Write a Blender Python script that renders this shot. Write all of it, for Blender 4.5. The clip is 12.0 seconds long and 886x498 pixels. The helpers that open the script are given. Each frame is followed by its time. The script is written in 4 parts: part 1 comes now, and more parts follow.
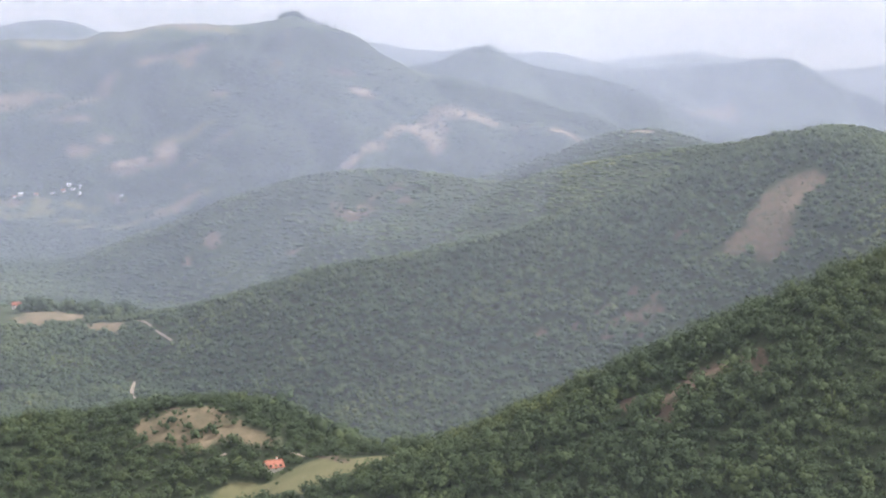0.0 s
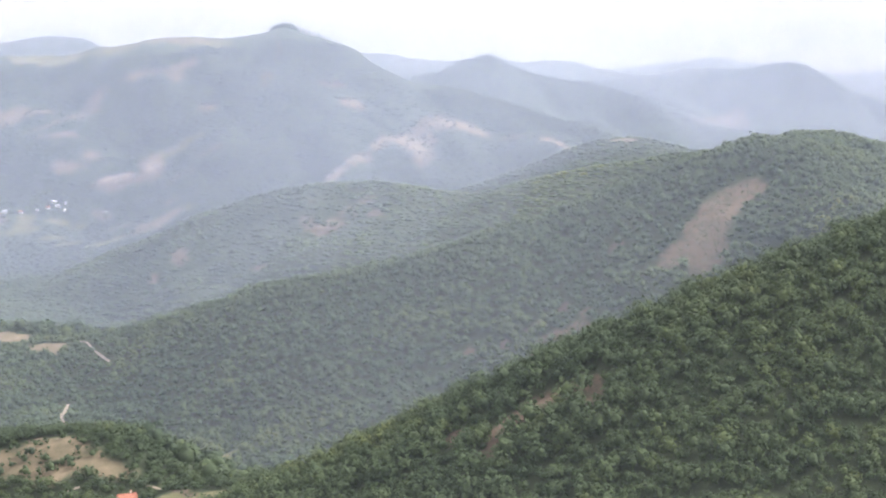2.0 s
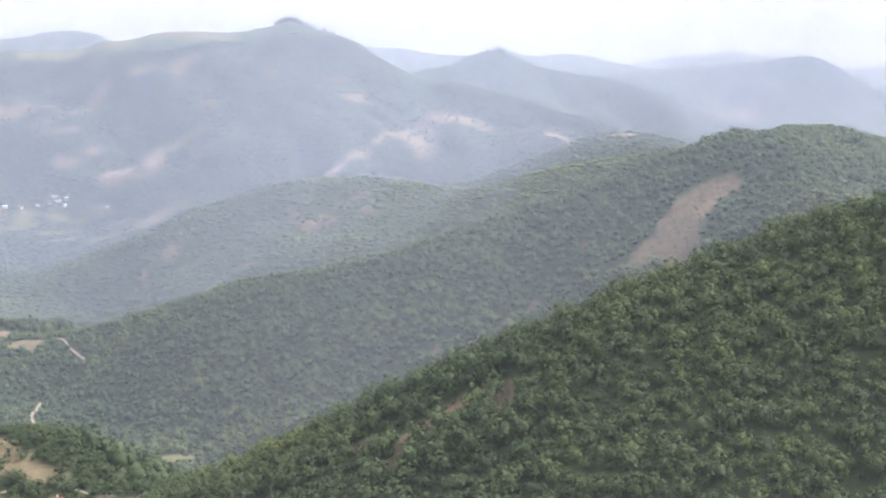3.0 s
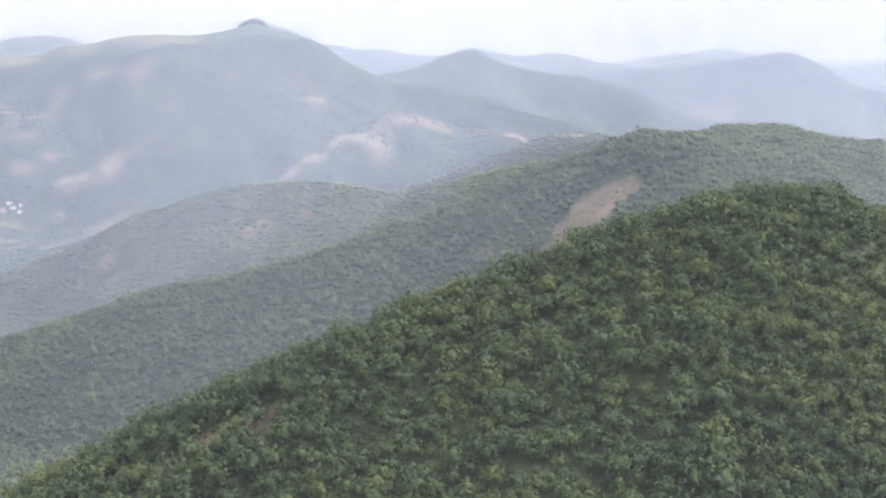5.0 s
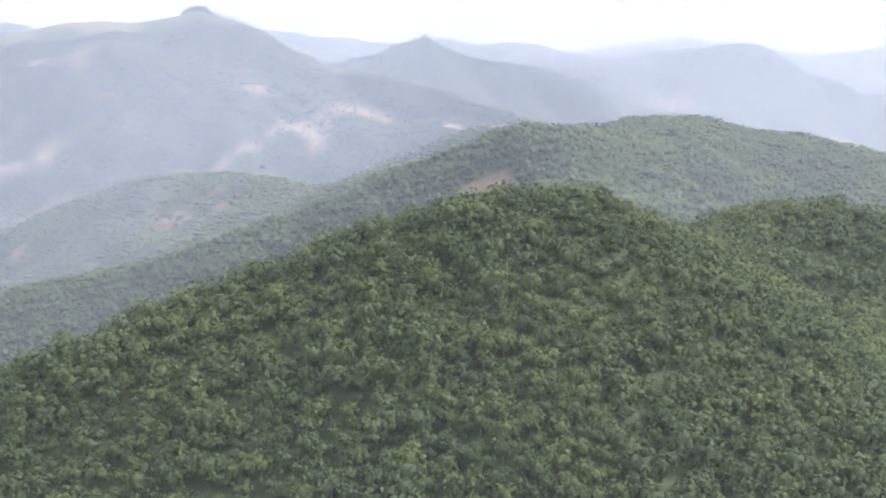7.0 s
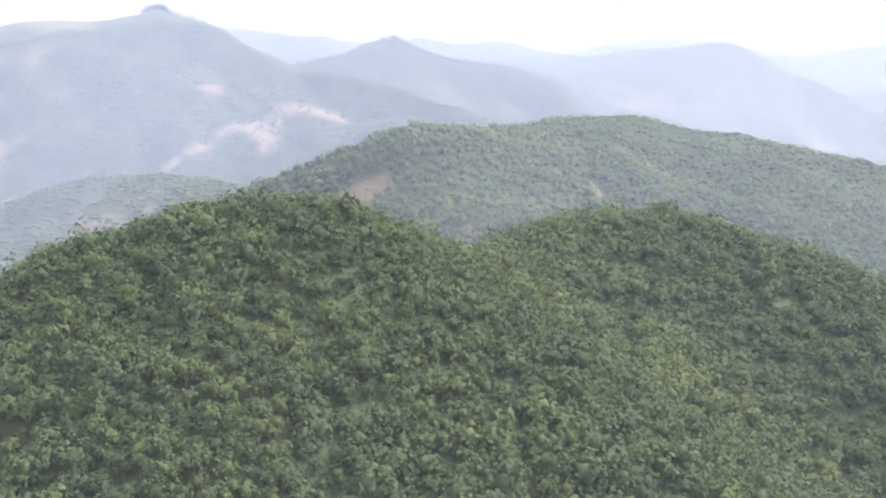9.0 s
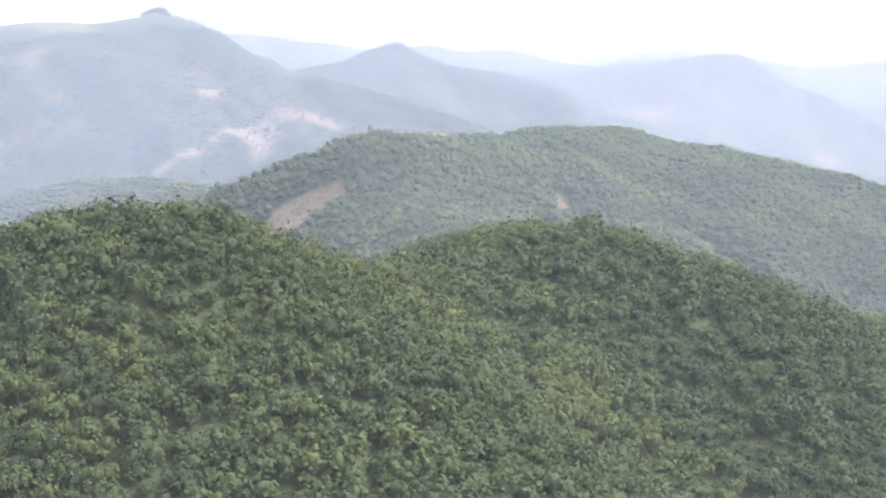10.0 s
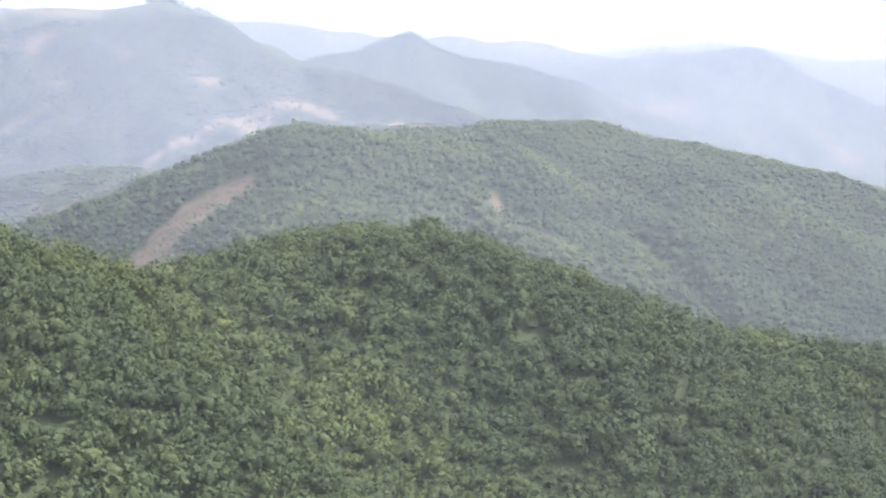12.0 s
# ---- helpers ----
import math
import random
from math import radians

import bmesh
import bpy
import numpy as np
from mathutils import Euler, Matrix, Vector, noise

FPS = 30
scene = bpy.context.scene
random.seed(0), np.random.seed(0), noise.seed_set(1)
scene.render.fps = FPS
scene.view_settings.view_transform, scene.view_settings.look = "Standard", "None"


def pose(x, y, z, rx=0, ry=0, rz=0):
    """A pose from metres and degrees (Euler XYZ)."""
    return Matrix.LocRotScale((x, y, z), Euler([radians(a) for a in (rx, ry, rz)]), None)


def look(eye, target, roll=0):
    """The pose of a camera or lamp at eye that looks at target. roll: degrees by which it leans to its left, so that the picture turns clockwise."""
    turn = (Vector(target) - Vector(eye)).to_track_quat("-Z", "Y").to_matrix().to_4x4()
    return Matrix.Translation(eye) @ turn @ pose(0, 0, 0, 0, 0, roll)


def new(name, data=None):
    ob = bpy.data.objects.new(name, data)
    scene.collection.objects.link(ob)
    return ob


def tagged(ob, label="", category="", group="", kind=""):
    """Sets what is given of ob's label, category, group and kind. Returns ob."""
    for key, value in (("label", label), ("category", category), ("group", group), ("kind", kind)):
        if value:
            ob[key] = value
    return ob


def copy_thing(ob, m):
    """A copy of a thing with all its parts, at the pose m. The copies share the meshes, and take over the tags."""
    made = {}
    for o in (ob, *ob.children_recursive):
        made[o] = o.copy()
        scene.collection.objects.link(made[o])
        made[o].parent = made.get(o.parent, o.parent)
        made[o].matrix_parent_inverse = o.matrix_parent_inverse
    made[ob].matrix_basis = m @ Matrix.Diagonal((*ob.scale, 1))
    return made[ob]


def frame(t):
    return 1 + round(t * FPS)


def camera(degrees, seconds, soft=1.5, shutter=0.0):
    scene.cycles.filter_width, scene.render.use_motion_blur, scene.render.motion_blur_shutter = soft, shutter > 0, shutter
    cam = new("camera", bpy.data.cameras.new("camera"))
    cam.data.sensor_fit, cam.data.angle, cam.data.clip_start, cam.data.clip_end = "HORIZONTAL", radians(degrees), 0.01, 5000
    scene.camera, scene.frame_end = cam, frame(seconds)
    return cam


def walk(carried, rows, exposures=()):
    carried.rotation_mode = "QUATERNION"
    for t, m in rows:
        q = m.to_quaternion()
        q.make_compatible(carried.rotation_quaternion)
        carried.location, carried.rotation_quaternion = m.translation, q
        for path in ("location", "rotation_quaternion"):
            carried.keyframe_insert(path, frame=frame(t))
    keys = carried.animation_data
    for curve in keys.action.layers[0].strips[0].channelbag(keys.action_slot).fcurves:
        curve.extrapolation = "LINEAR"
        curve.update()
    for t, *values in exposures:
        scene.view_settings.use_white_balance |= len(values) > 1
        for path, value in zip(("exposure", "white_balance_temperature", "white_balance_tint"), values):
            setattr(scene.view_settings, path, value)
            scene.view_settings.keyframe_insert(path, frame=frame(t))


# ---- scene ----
# ---- camera ----
cam = camera(34.80, 12.0, soft=2.0)
PATH = [
    (0, (-0.02, 0.02, 250.03), (-0.054, 99.250, 237.664), 0.69),
    (0.5, (17.07, 8.41, 249.88), (16.928, 107.599, 237.169), 0.15),
    (1, (34.06, 16.72, 249.63), (33.403, 115.914, 236.962), -0.18),
    (1.5, (50.78, 24.99, 249.51), (49.070, 124.259, 237.597), -0.21),
    (2, (67.63, 33.62, 249.31), (64.513, 132.890, 237.677), -0.18),
    (2.5, (84.47, 42.49, 248.96), (79.988, 141.678, 237.035), -0.24),
    (3, (101.07, 51.48, 248.68), (95.879, 150.626, 236.679), -0.26),
    (5, (165.39, 84.72, 248.27), (159.214, 183.818, 236.340), -0.86),
    (5.5, (181.14, 92.58, 248.39), (174.482, 191.685, 236.854), -0.33),
    (6, (197.25, 100.20, 248.50), (190.579, 199.327, 237.177), -0.15),
    (6.5, (213.25, 107.39, 248.60), (206.972, 206.452, 236.442), -0.35),
    (7, (229.21, 114.56, 248.76), (223.557, 213.576, 235.986), -0.64),
    (7.5, (245.13, 122.67, 248.60), (239.872, 221.706, 235.810), -0.78),
    (9.5, (307.63, 158.42, 247.04), (300.609, 257.353, 234.266), -0.34),
    (10, (323.03, 166.15, 246.95), (315.288, 265.102, 234.718), 0.20),
    (10.5, (338.57, 174.33, 247.09), (330.179, 273.289, 235.418), 0.83),
    (11, (354.00, 182.44, 247.32), (344.559, 281.267, 235.294), 1.12),
    (11.5, (369.11, 190.13, 247.45), (358.710, 288.781, 234.798), 0.74),
    (12, (384.05, 197.76, 248.19), (372.777, 296.274, 235.252), 0.83),
]
walk(cam, [(t, look(eye, target, roll)) for t, eye, target, roll in PATH],
     exposures=[(0, 0.86), (1.5, 1.05), (2.5, 1.10), (5.5, 1.05), (6.5, 1.09), (7.5, 1.29), (9.5, 1.36), (12, 1.28)])

# ---- light ----
SUN_ELEVATION, SUN_AZIMUTH = 49.0, 80.0          # degrees; azimuth clockwise from +y
world = bpy.data.worlds.new("hazy_sky")
scene.world = world
world.use_nodes = True
wn, wl = world.node_tree.nodes, world.node_tree.links
wn.clear()
sky = wn.new("ShaderNodeTexSky")
sky.sky_type, sky.sun_disc = "NISHITA", False
sky.sun_elevation, sky.sun_rotation = radians(SUN_ELEVATION), radians(SUN_AZIMUTH)
sky.altitude, sky.air_density, sky.dust_density, sky.ozone_density = 700, 1.0, 6.0, 1.0
sky_gain = wn.new("ShaderNodeMix")
sky_gain.data_type, sky_gain.blend_type = "RGBA", "MIX"
sky_gain.inputs[0].default_value = 0.88              # a thin white overcast over the clear sky
sky_gain.inputs[7].default_value = (12.55, 12.03, 11.75, 1)
sky_out = wn.new("ShaderNodeBackground")
sky_out.inputs["Strength"].default_value = 0.1
wl.new(sky.outputs[0], sky_gain.inputs[6])
wl.new(sky_gain.outputs[2], sky_out.inputs["Color"])
wl.new(sky_out.outputs[0], wn.new("ShaderNodeOutputWorld").inputs["Surface"])

sun = new("sun", bpy.data.lights.new("sun", "SUN"))
sun.data.energy, sun.data.angle, sun.data.color = 5.0, radians(5), (1.0, 0.95, 0.86)
sun.matrix_world = look((0, 0, 0), (-math.sin(radians(SUN_AZIMUTH)) * math.cos(radians(SUN_ELEVATION)),
                                    -math.cos(radians(SUN_AZIMUTH)) * math.cos(radians(SUN_ELEVATION)),
                                    -math.sin(radians(SUN_ELEVATION))))
# sheets standing in for haze: the line in plan along which each hangs, and the share of light that it scatters
HAZE = [(0.045, [(-500, -60), (-100, 100), (100, 205), (300, 305), (480, 395), (800, 540)])]
HAZE += [(0.014, [(-300, 640), (0, 560), (150, 522), (255, 516), (290, 500), (330, 478), (400, 440), (600, 420), (900, 420)])]
HAZE += [(0.092, [(-900, 800), (-420, 740), (-200, 710), (-40, 680), (110, 610), (230, 600), (300, 650), (400, 735), (520, 810), (700, 880), (1100, 1000)])]
HAZE += [(0.092, [(-900, 850), (-420, 800), (-200, 760), (-40, 725), (110, 655), (220, 650), (300, 700), (410, 790), (540, 870), (720, 960), (1100, 1080)])]
HAZE += [(0.078, [(-1100, 1180), (-400, 1160), (20, 1170), (105, 1290), (160, 1415), (240, 1465), (300, 1475), (450, 1500), (700, 1640), (1100, 1820)])]
HAZE += [(0.078, [(-1100, 1205), (-400, 1180), (-60, 1182), (25, 1298), (80, 1423), (160, 1471), (300, 1485), (450, 1512), (700, 1655), (1100, 1835)])]
HAZE += [(0.078, [(-1100, 1230), (-400, 1200), (-140, 1194), (-55, 1306), (0, 1431), (80, 1477), (300, 1495), (450, 1524), (700, 1670), (1100, 1850)])]
HAZE += [(0.078, [(-1100, 1255), (-400, 1220), (-210, 1206), (-125, 1314), (-70, 1439), (10, 1483), (300, 1505), (450, 1536), (700, 1685), (1100, 1865)])]
HAZE += [(0.115, [(-1300, 1500), (-400, 1530), (-150, 1560), (0, 1590), (200, 1620), (400, 1680), (800, 1800), (1200, 1900)])]
HAZE += [(0.115, [(-1300, 1550), (-400, 1555), (-150, 1590), (0, 1630), (200, 1670), (400, 1720), (800, 1840), (1200, 1940)])]
HAZE += [(0.115, [(-1300, 1590), (-400, 1580), (-150, 1620), (0, 1670), (200, 1730), (400, 1780), (800, 1880), (1200, 1980)])]
HAZE += [(0.20, [(-1700, 2420), (-600, 2380), (-200, 2280), (0, 2250), (235, 2160), (500, 2200), (900, 2300), (1300, 2350)])]
HILL_HAZE = [(-1800, 2560), (-300, 2620), (0, 2580), (200, 2520), (400, 2340), (600, 2270), (1000, 2230), (1400, 2200)]
FAR_HAZE = [(0.085, [(x - 0.6 * d, y + d) for x, y in HILL_HAZE]) for d in (-150, -75, 0, 75, 150)]
FAR_HAZE += [(0.30, [(-1900, 2900), (-400, 2960), (0, 2950), (500, 2850), (1000, 2750), (1500, 2650)])]
FAR_HAZE += [(0.30, [(-2000, 3200), (-400, 3300), (0, 3300), (500, 3250), (1000, 3150), (1600, 3000)])]
# sheet added behind the last ridges to dim and warm the sky
SKY_VEIL = (0.55, [(-2400, 3400), (-400, 3750), (300, 3800), (1000, 3650), (2200, 3300)])
scene.cycles.transparent_max_bounces = 24


# ---- materials ----
def material(name, roughness=0.9):
    m = bpy.data.materials.new(name)
    m.use_nodes = True
    n, l = m.node_tree.nodes, m.node_tree.links
    b = n["Principled BSDF"]
    b.inputs["Roughness"].default_value = roughness
    b.inputs["Specular IOR Level"].default_value = 0.15
    return m, n, l, b


def texture_noise(n, l, scale, detail=4.0, rough=0.6, where=None):
    """A noise in world metres, scale per metre."""
    t = n.new("ShaderNodeTexNoise")
    t.inputs["Scale"].default_value, t.inputs["Detail"].default_value, t.inputs["Roughness"].default_value = scale, detail, rough
    if where is None:
        where = n.new("ShaderNodeNewGeometry").outputs["Position"]
    l.new(where, t.inputs["Vector"])
    return t.outputs["Fac"]


def ramp(n, l, fac, stops):
    r = n.new("ShaderNodeValToRGB")
    e = r.color_ramp.elements
    while len(e) < len(stops):
        e.new(0.5)
    for k, (at, colour) in zip(e, stops):
        k.position, k.color = at, (*colour, 1)
    l.new(fac, r.inputs[0])
    return r.outputs["Color"]


def blend(n, l, fac, a, b, mode="MIX"):
    x = n.new("ShaderNodeMix")
    x.data_type, x.blend_type = "RGBA", mode
    for s, v in ((0, fac), (6, a), (7, b)):
        if isinstance(v, (int, float)):
            x.inputs[s].default_value = v
        elif isinstance(v, tuple):
            x.inputs[s].default_value = (*v, 1)
        else:
            l.new(v, x.inputs[s])
    return x.outputs[2]


def bumped(n, l, b, fac, strength, distance):
    x = n.new("ShaderNodeBump")
    x.inputs["Strength"].default_value, x.inputs["Distance"].default_value = strength, distance
    l.new(fac, x.inputs["Height"])
    l.new(x.outputs[0], b.inputs["Normal"])


def attribute(n, name):
    a = n.new("ShaderNodeAttribute")
    a.attribute_name = name
    return a.outputs["Fac"]


def foliage(name, stops, leaf_scale, through_light=0.22):
    """Leaves: a tint of its own for each crown, lighter and darker sprays, light shining through."""
    m, n, l, b = material(name, 0.7)
    b.inputs["Specular IOR Level"].default_value = 0.1
    hue = ramp(n, l, attribute(n, "tint"), stops)
    spray = ramp(n, l, texture_noise(n, l, leaf_scale, 3.0, 0.7), [(0.3, (0.84, 0.85, 0.85)), (0.72, (1.17, 1.16, 1.10))])
    drift = ramp(n, l, texture_noise(n, l, 0.012, 3.0, 0.6), [(0.3, (0.92, 0.95, 0.97)), (0.7, (1.09, 1.05, 0.94))])
    col = blend(n, l, 1.0, blend(n, l, 1.0, hue, spray, "MULTIPLY"), drift, "MULTIPLY")
    l.new(col, b.inputs["Base Color"])
    bumped(n, l, b, texture_noise(n, l, leaf_scale * 2.2, 3.0, 0.7), 0.3 if leaf_scale > 0.5 else 0.12, 0.5 / leaf_scale)
    thin = n.new("ShaderNodeBsdfTranslucent")
    l.new(col, thin.inputs["Color"])
    both = n.new("ShaderNodeMixShader")
    both.inputs[0].default_value = through_light
    l.new(b.outputs[0], both.inputs[1])
    l.new(thin.outputs[0], both.inputs[2])
    l.new(both.outputs[0], n["Material Output"].inputs["Surface"])
    return m


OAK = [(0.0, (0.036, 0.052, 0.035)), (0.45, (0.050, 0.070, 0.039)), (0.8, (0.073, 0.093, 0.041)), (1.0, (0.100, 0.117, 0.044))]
# OAK made lighter and bluer, offsetting dim shading on farther crowns
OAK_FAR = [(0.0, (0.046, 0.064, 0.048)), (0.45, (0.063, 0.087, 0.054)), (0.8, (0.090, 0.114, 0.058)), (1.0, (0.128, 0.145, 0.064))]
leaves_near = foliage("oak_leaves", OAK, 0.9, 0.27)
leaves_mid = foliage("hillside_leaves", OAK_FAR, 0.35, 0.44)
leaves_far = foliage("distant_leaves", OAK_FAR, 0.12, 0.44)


def make_bark():
    m, n, l, b = material("bark", 0.95)
    f = texture_noise(n, l, 6.0, 5.0, 0.7)
    l.new(ramp(n, l, f, [(0.3, (0.055, 0.045, 0.036)), (0.7, (0.16, 0.135, 0.11))]), b.inputs["Base Color"])
    bumped(n, l, b, f, 0.6, 0.05)
    return m


def make_ground():
    """Forest floor, with dry bare soil, meadow and dry grass where the ground is open."""
    m, n, l, b = material("ground", 0.95)
    fine, mid, broad = texture_noise(n, l, 0.8, 6.0, 0.7), texture_noise(n, l, 0.09, 5.0, 0.65), texture_noise(n, l, 0.013, 4.0, 0.6)
    floor_ = ramp(n, l, mid, [(0.3, (0.028, 0.036, 0.022)), (0.55, (0.040, 0.052, 0.030)), (0.75, (0.052, 0.062, 0.036))])
    soil = blend(n, l, 0.5, ramp(n, l, mid, [(0.25, (0.058, 0.043, 0.034)), (0.5, (0.100, 0.072, 0.056)), (0.75, (0.155, 0.113, 0.089))]),
                 ramp(n, l, fine, [(0.3, (0.052, 0.044, 0.034)), (0.7, (0.142, 0.108, 0.088))]))
    meadow = blend(n, l, 0.4, ramp(n, l, broad, [(0.3, (0.070, 0.074, 0.040)), (0.7, (0.115, 0.106, 0.062))]),
                   ramp(n, l, mid, [(0.3, (0.060, 0.070, 0.032)), (0.7, (0.135, 0.125, 0.070))]))
    weeds = n.new("ShaderNodeMapRange")
    weeds.inputs["From Min"].default_value, weeds.inputs["From Max"].default_value = 0.48, 0.62
    l.new(texture_noise(n, l, 0.22, 5.0, 0.7), weeds.inputs["Value"])
    soil = blend(n, l, weeds.outputs[0], soil, (0.062, 0.060, 0.043))
    straw = ramp(n, l, mid, [(0.3, (0.066, 0.058, 0.038)), (0.5, (0.102, 0.084, 0.058)), (0.72, (0.150, 0.120, 0.084))])
    rough = n.new("ShaderNodeMath")
    rough.operation, rough.inputs[1].default_value = "SUBTRACT", 0.5
    l.new(mid, rough.inputs[0])

    def edge(name):
        """The attribute, its rim broken up."""
        s = n.new("ShaderNodeMath")
        s.operation, s.inputs[1].default_value = "MULTIPLY_ADD", 0.9
        l.new(rough.outputs[0], s.inputs[0])
        l.new(attribute(n, name), s.inputs[2])
        c = n.new("ShaderNodeMapRange")
        c.inputs["From Min"].default_value, c.inputs["From Max"].default_value = 0.35, 0.65
        l.new(s.outputs[0], c.inputs["Value"])
        return c.outputs[0]

    col = blend(n, l, edge("meadow"), floor_, meadow)
    col = blend(n, l, edge("straw"), col, straw)
    col = blend(n, l, edge("bare"), col, soil)
    rock = ramp(n, l, texture_noise(n, l, 0.13, 5.0, 0.7), [(0.32, (0.085, 0.072, 0.056)), (0.52, (0.175, 0.135, 0.105)), (0.74, (0.32, 0.245, 0.19))])
    col = blend(n, l, edge("rock"), col, rock)
    l.new(col, b.inputs["Base Color"])
    bumped(n, l, b, fine, 0.5, 0.4)
    return m


def plain(name, low, high, scale=3.0, roughness=0.9):
    m, n, l, b = material(name, roughness)
    f = texture_noise(n, l, scale, 5.0, 0.65)
    l.new(ramp(n, l, f, [(0.3, low), (0.7, high)]), b.inputs["Base Color"])
    bumped(n, l, b, f, 0.3, 0.03)
    return m


bark = make_bark()
ground_mat = make_ground()
plaster = plain("whitewashed_plaster", (0.42, 0.39, 0.35), (0.58, 0.55, 0.50), 1.5)
clay_tile = plain("clay_tile", (0.19, 0.075, 0.055), (0.28, 0.12, 0.09), 2.0)
old_tile = plain("weathered_tile", (0.30, 0.15, 0.10), (0.45, 0.25, 0.18), 1.0)
tin = plain("pale_tin_roof", (0.5, 0.5, 0.5), (0.7, 0.7, 0.7), 0.6, 0.5)
timber = plain("grey_timber", (0.12, 0.09, 0.06), (0.25, 0.19, 0.13), 4.0)
dark_glass = plain("window_glass", (0.02, 0.025, 0.03), (0.04, 0.045, 0.05), 1.0, 0.1)
dirt_road = plain("pale_dirt_road", (0.16, 0.135, 0.11), (0.25, 0.215, 0.175), 0.5)


def make_haze(name, share, colour, low, high, eastern, western):
    """A thin tinted sheet in place of haze: lets most light pass and scatters the rest both ways."""
    m = bpy.data.materials.new(name)
    m.use_nodes = True
    n, l = m.node_tree.nodes, m.node_tree.links
    n.clear()
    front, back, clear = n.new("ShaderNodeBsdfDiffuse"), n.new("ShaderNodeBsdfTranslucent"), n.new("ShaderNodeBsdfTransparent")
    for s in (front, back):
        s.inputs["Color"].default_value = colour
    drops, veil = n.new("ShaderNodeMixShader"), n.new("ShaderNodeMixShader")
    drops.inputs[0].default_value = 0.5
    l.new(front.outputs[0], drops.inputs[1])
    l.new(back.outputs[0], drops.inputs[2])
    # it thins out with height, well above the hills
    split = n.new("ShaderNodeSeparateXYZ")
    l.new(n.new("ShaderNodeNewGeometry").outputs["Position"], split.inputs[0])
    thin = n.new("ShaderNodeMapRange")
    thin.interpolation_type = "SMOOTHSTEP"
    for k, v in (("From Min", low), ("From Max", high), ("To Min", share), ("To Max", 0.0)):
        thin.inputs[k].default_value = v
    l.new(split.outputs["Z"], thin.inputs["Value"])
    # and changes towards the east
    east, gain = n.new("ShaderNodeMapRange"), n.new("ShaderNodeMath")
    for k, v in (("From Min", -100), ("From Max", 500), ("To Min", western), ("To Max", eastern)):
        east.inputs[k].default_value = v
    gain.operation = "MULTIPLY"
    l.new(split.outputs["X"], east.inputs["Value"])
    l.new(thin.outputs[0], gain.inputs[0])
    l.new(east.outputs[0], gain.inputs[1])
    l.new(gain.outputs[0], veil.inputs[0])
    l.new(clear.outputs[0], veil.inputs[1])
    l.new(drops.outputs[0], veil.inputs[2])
    l.new(veil.outputs[0], n.new("ShaderNodeOutputMaterial").inputs["Surface"])
    return m


# airlight put into the sheet colours: blue, paler with distance
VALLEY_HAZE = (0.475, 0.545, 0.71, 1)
BLUE_HAZE, SKY_VEIL_COLOUR = (0.473, 0.54, 0.738, 1), (0.88, 0.83, 0.79, 1)
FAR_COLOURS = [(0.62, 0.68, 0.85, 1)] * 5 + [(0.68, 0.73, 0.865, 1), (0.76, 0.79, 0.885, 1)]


# ---- the lie of the land ----
# each ridge: fall per metre to its sides, roundness of its crest, then crest points (x, y, height)
NEAR_RIDGES = [(0.723, 14, [(-5, 473, 117), (40, 460, 140), (93, 451, 165), (158, 460, 194), (194, 469, 207.5), (239, 472, 213), (256, 494, 203), (303, 553, 185)])]
NEAR_RIDGES += [(0.777, 27, [(290, 554, 192), (327, 593, 199), (375, 598, 183), (420, 644, 161), (492, 688, 146), (570, 741, 117)])]
NEAR_RIDGES += [(0.666, 20, [(-260, 560, 95), (-160, 592, 99), (-91, 578, 110), (-51, 549, 98), (-30, 522, 106), (-4, 494, 115)])]
MIDDLE_RIDGES = [(0.787, 23, [(-420, 1180, 48), (-330, 1110, 52), (-241, 1039, 61), (-133, 992, 92), (-63, 958, 117), (-10, 935, 131), (59, 916, 150),
                 (142, 906, 179), (224, 891, 208), (270, 1000, 197), (309, 1151, 207), (361, 1301, 199), (419, 1306, 189), (481, 1308, 181),
                 (537, 1331, 170), (640, 1404, 147), (800, 1500, 121)])]
MIDDLE_RIDGES += [(0.22, 40, [(-460, 1200, 50), (-340, 1155, 54), (-250, 1040, 58)])]
MIDDLE_RIDGES += [(0.833, 23, [(228, 889, 208.5), (253, 815, 196), (276, 756, 180), (290, 690, 150)])]
MIDDLE_RIDGES += [(0.443, 30, [(277, 1000, 208), (324, 954, 185), (365, 869, 145)])]
MIDDLE_RIDGES += [(0.423, 42, [(364, 1301, 202), (400, 1175, 192), (478, 1081, 163), (520, 978, 134)])]
MIDDLE_RIDGES += [(0.558, 31, [(310, 1277, 197), (252, 1289, 186), (150, 1320, 171), (60, 1381, 145), (-54, 1427, 152), (-133, 1440, 142), (-257, 1489, 95), (-350, 1439, 55)])]
MIDDLE_RIDGES += [(0.70, 14, [(300, 1545, 172), (250, 1525, 189), (212, 1518, 194), (175, 1525, 187), (120, 1536, 164), (24, 1548, 129)])]
# the tall mountain with the wooded top, its eastern shoulder and the quarried spur
FAR_RIDGES = [(0.68, 16, [(-1000, 2160, 270), (-784, 2109, 282), (-574, 2103, 292), (-467, 2085, 303), (-412, 2085, 315), (-323, 2100, 319), (-291, 2105, 325), (-245, 2110, 330), (-229, 2113, 332),
                (-192, 2116, 308), (-142, 2120, 286), (-75, 2124, 261), (9, 2080, 246), (91, 2048, 224), (168, 1993, 198), (235, 1946, 176)])]
FAR_RIDGES += [(0.60, 26, [(-323, 2100, 312), (-385, 1980, 222), (-440, 1860, 146), (-485, 1760, 94)])]
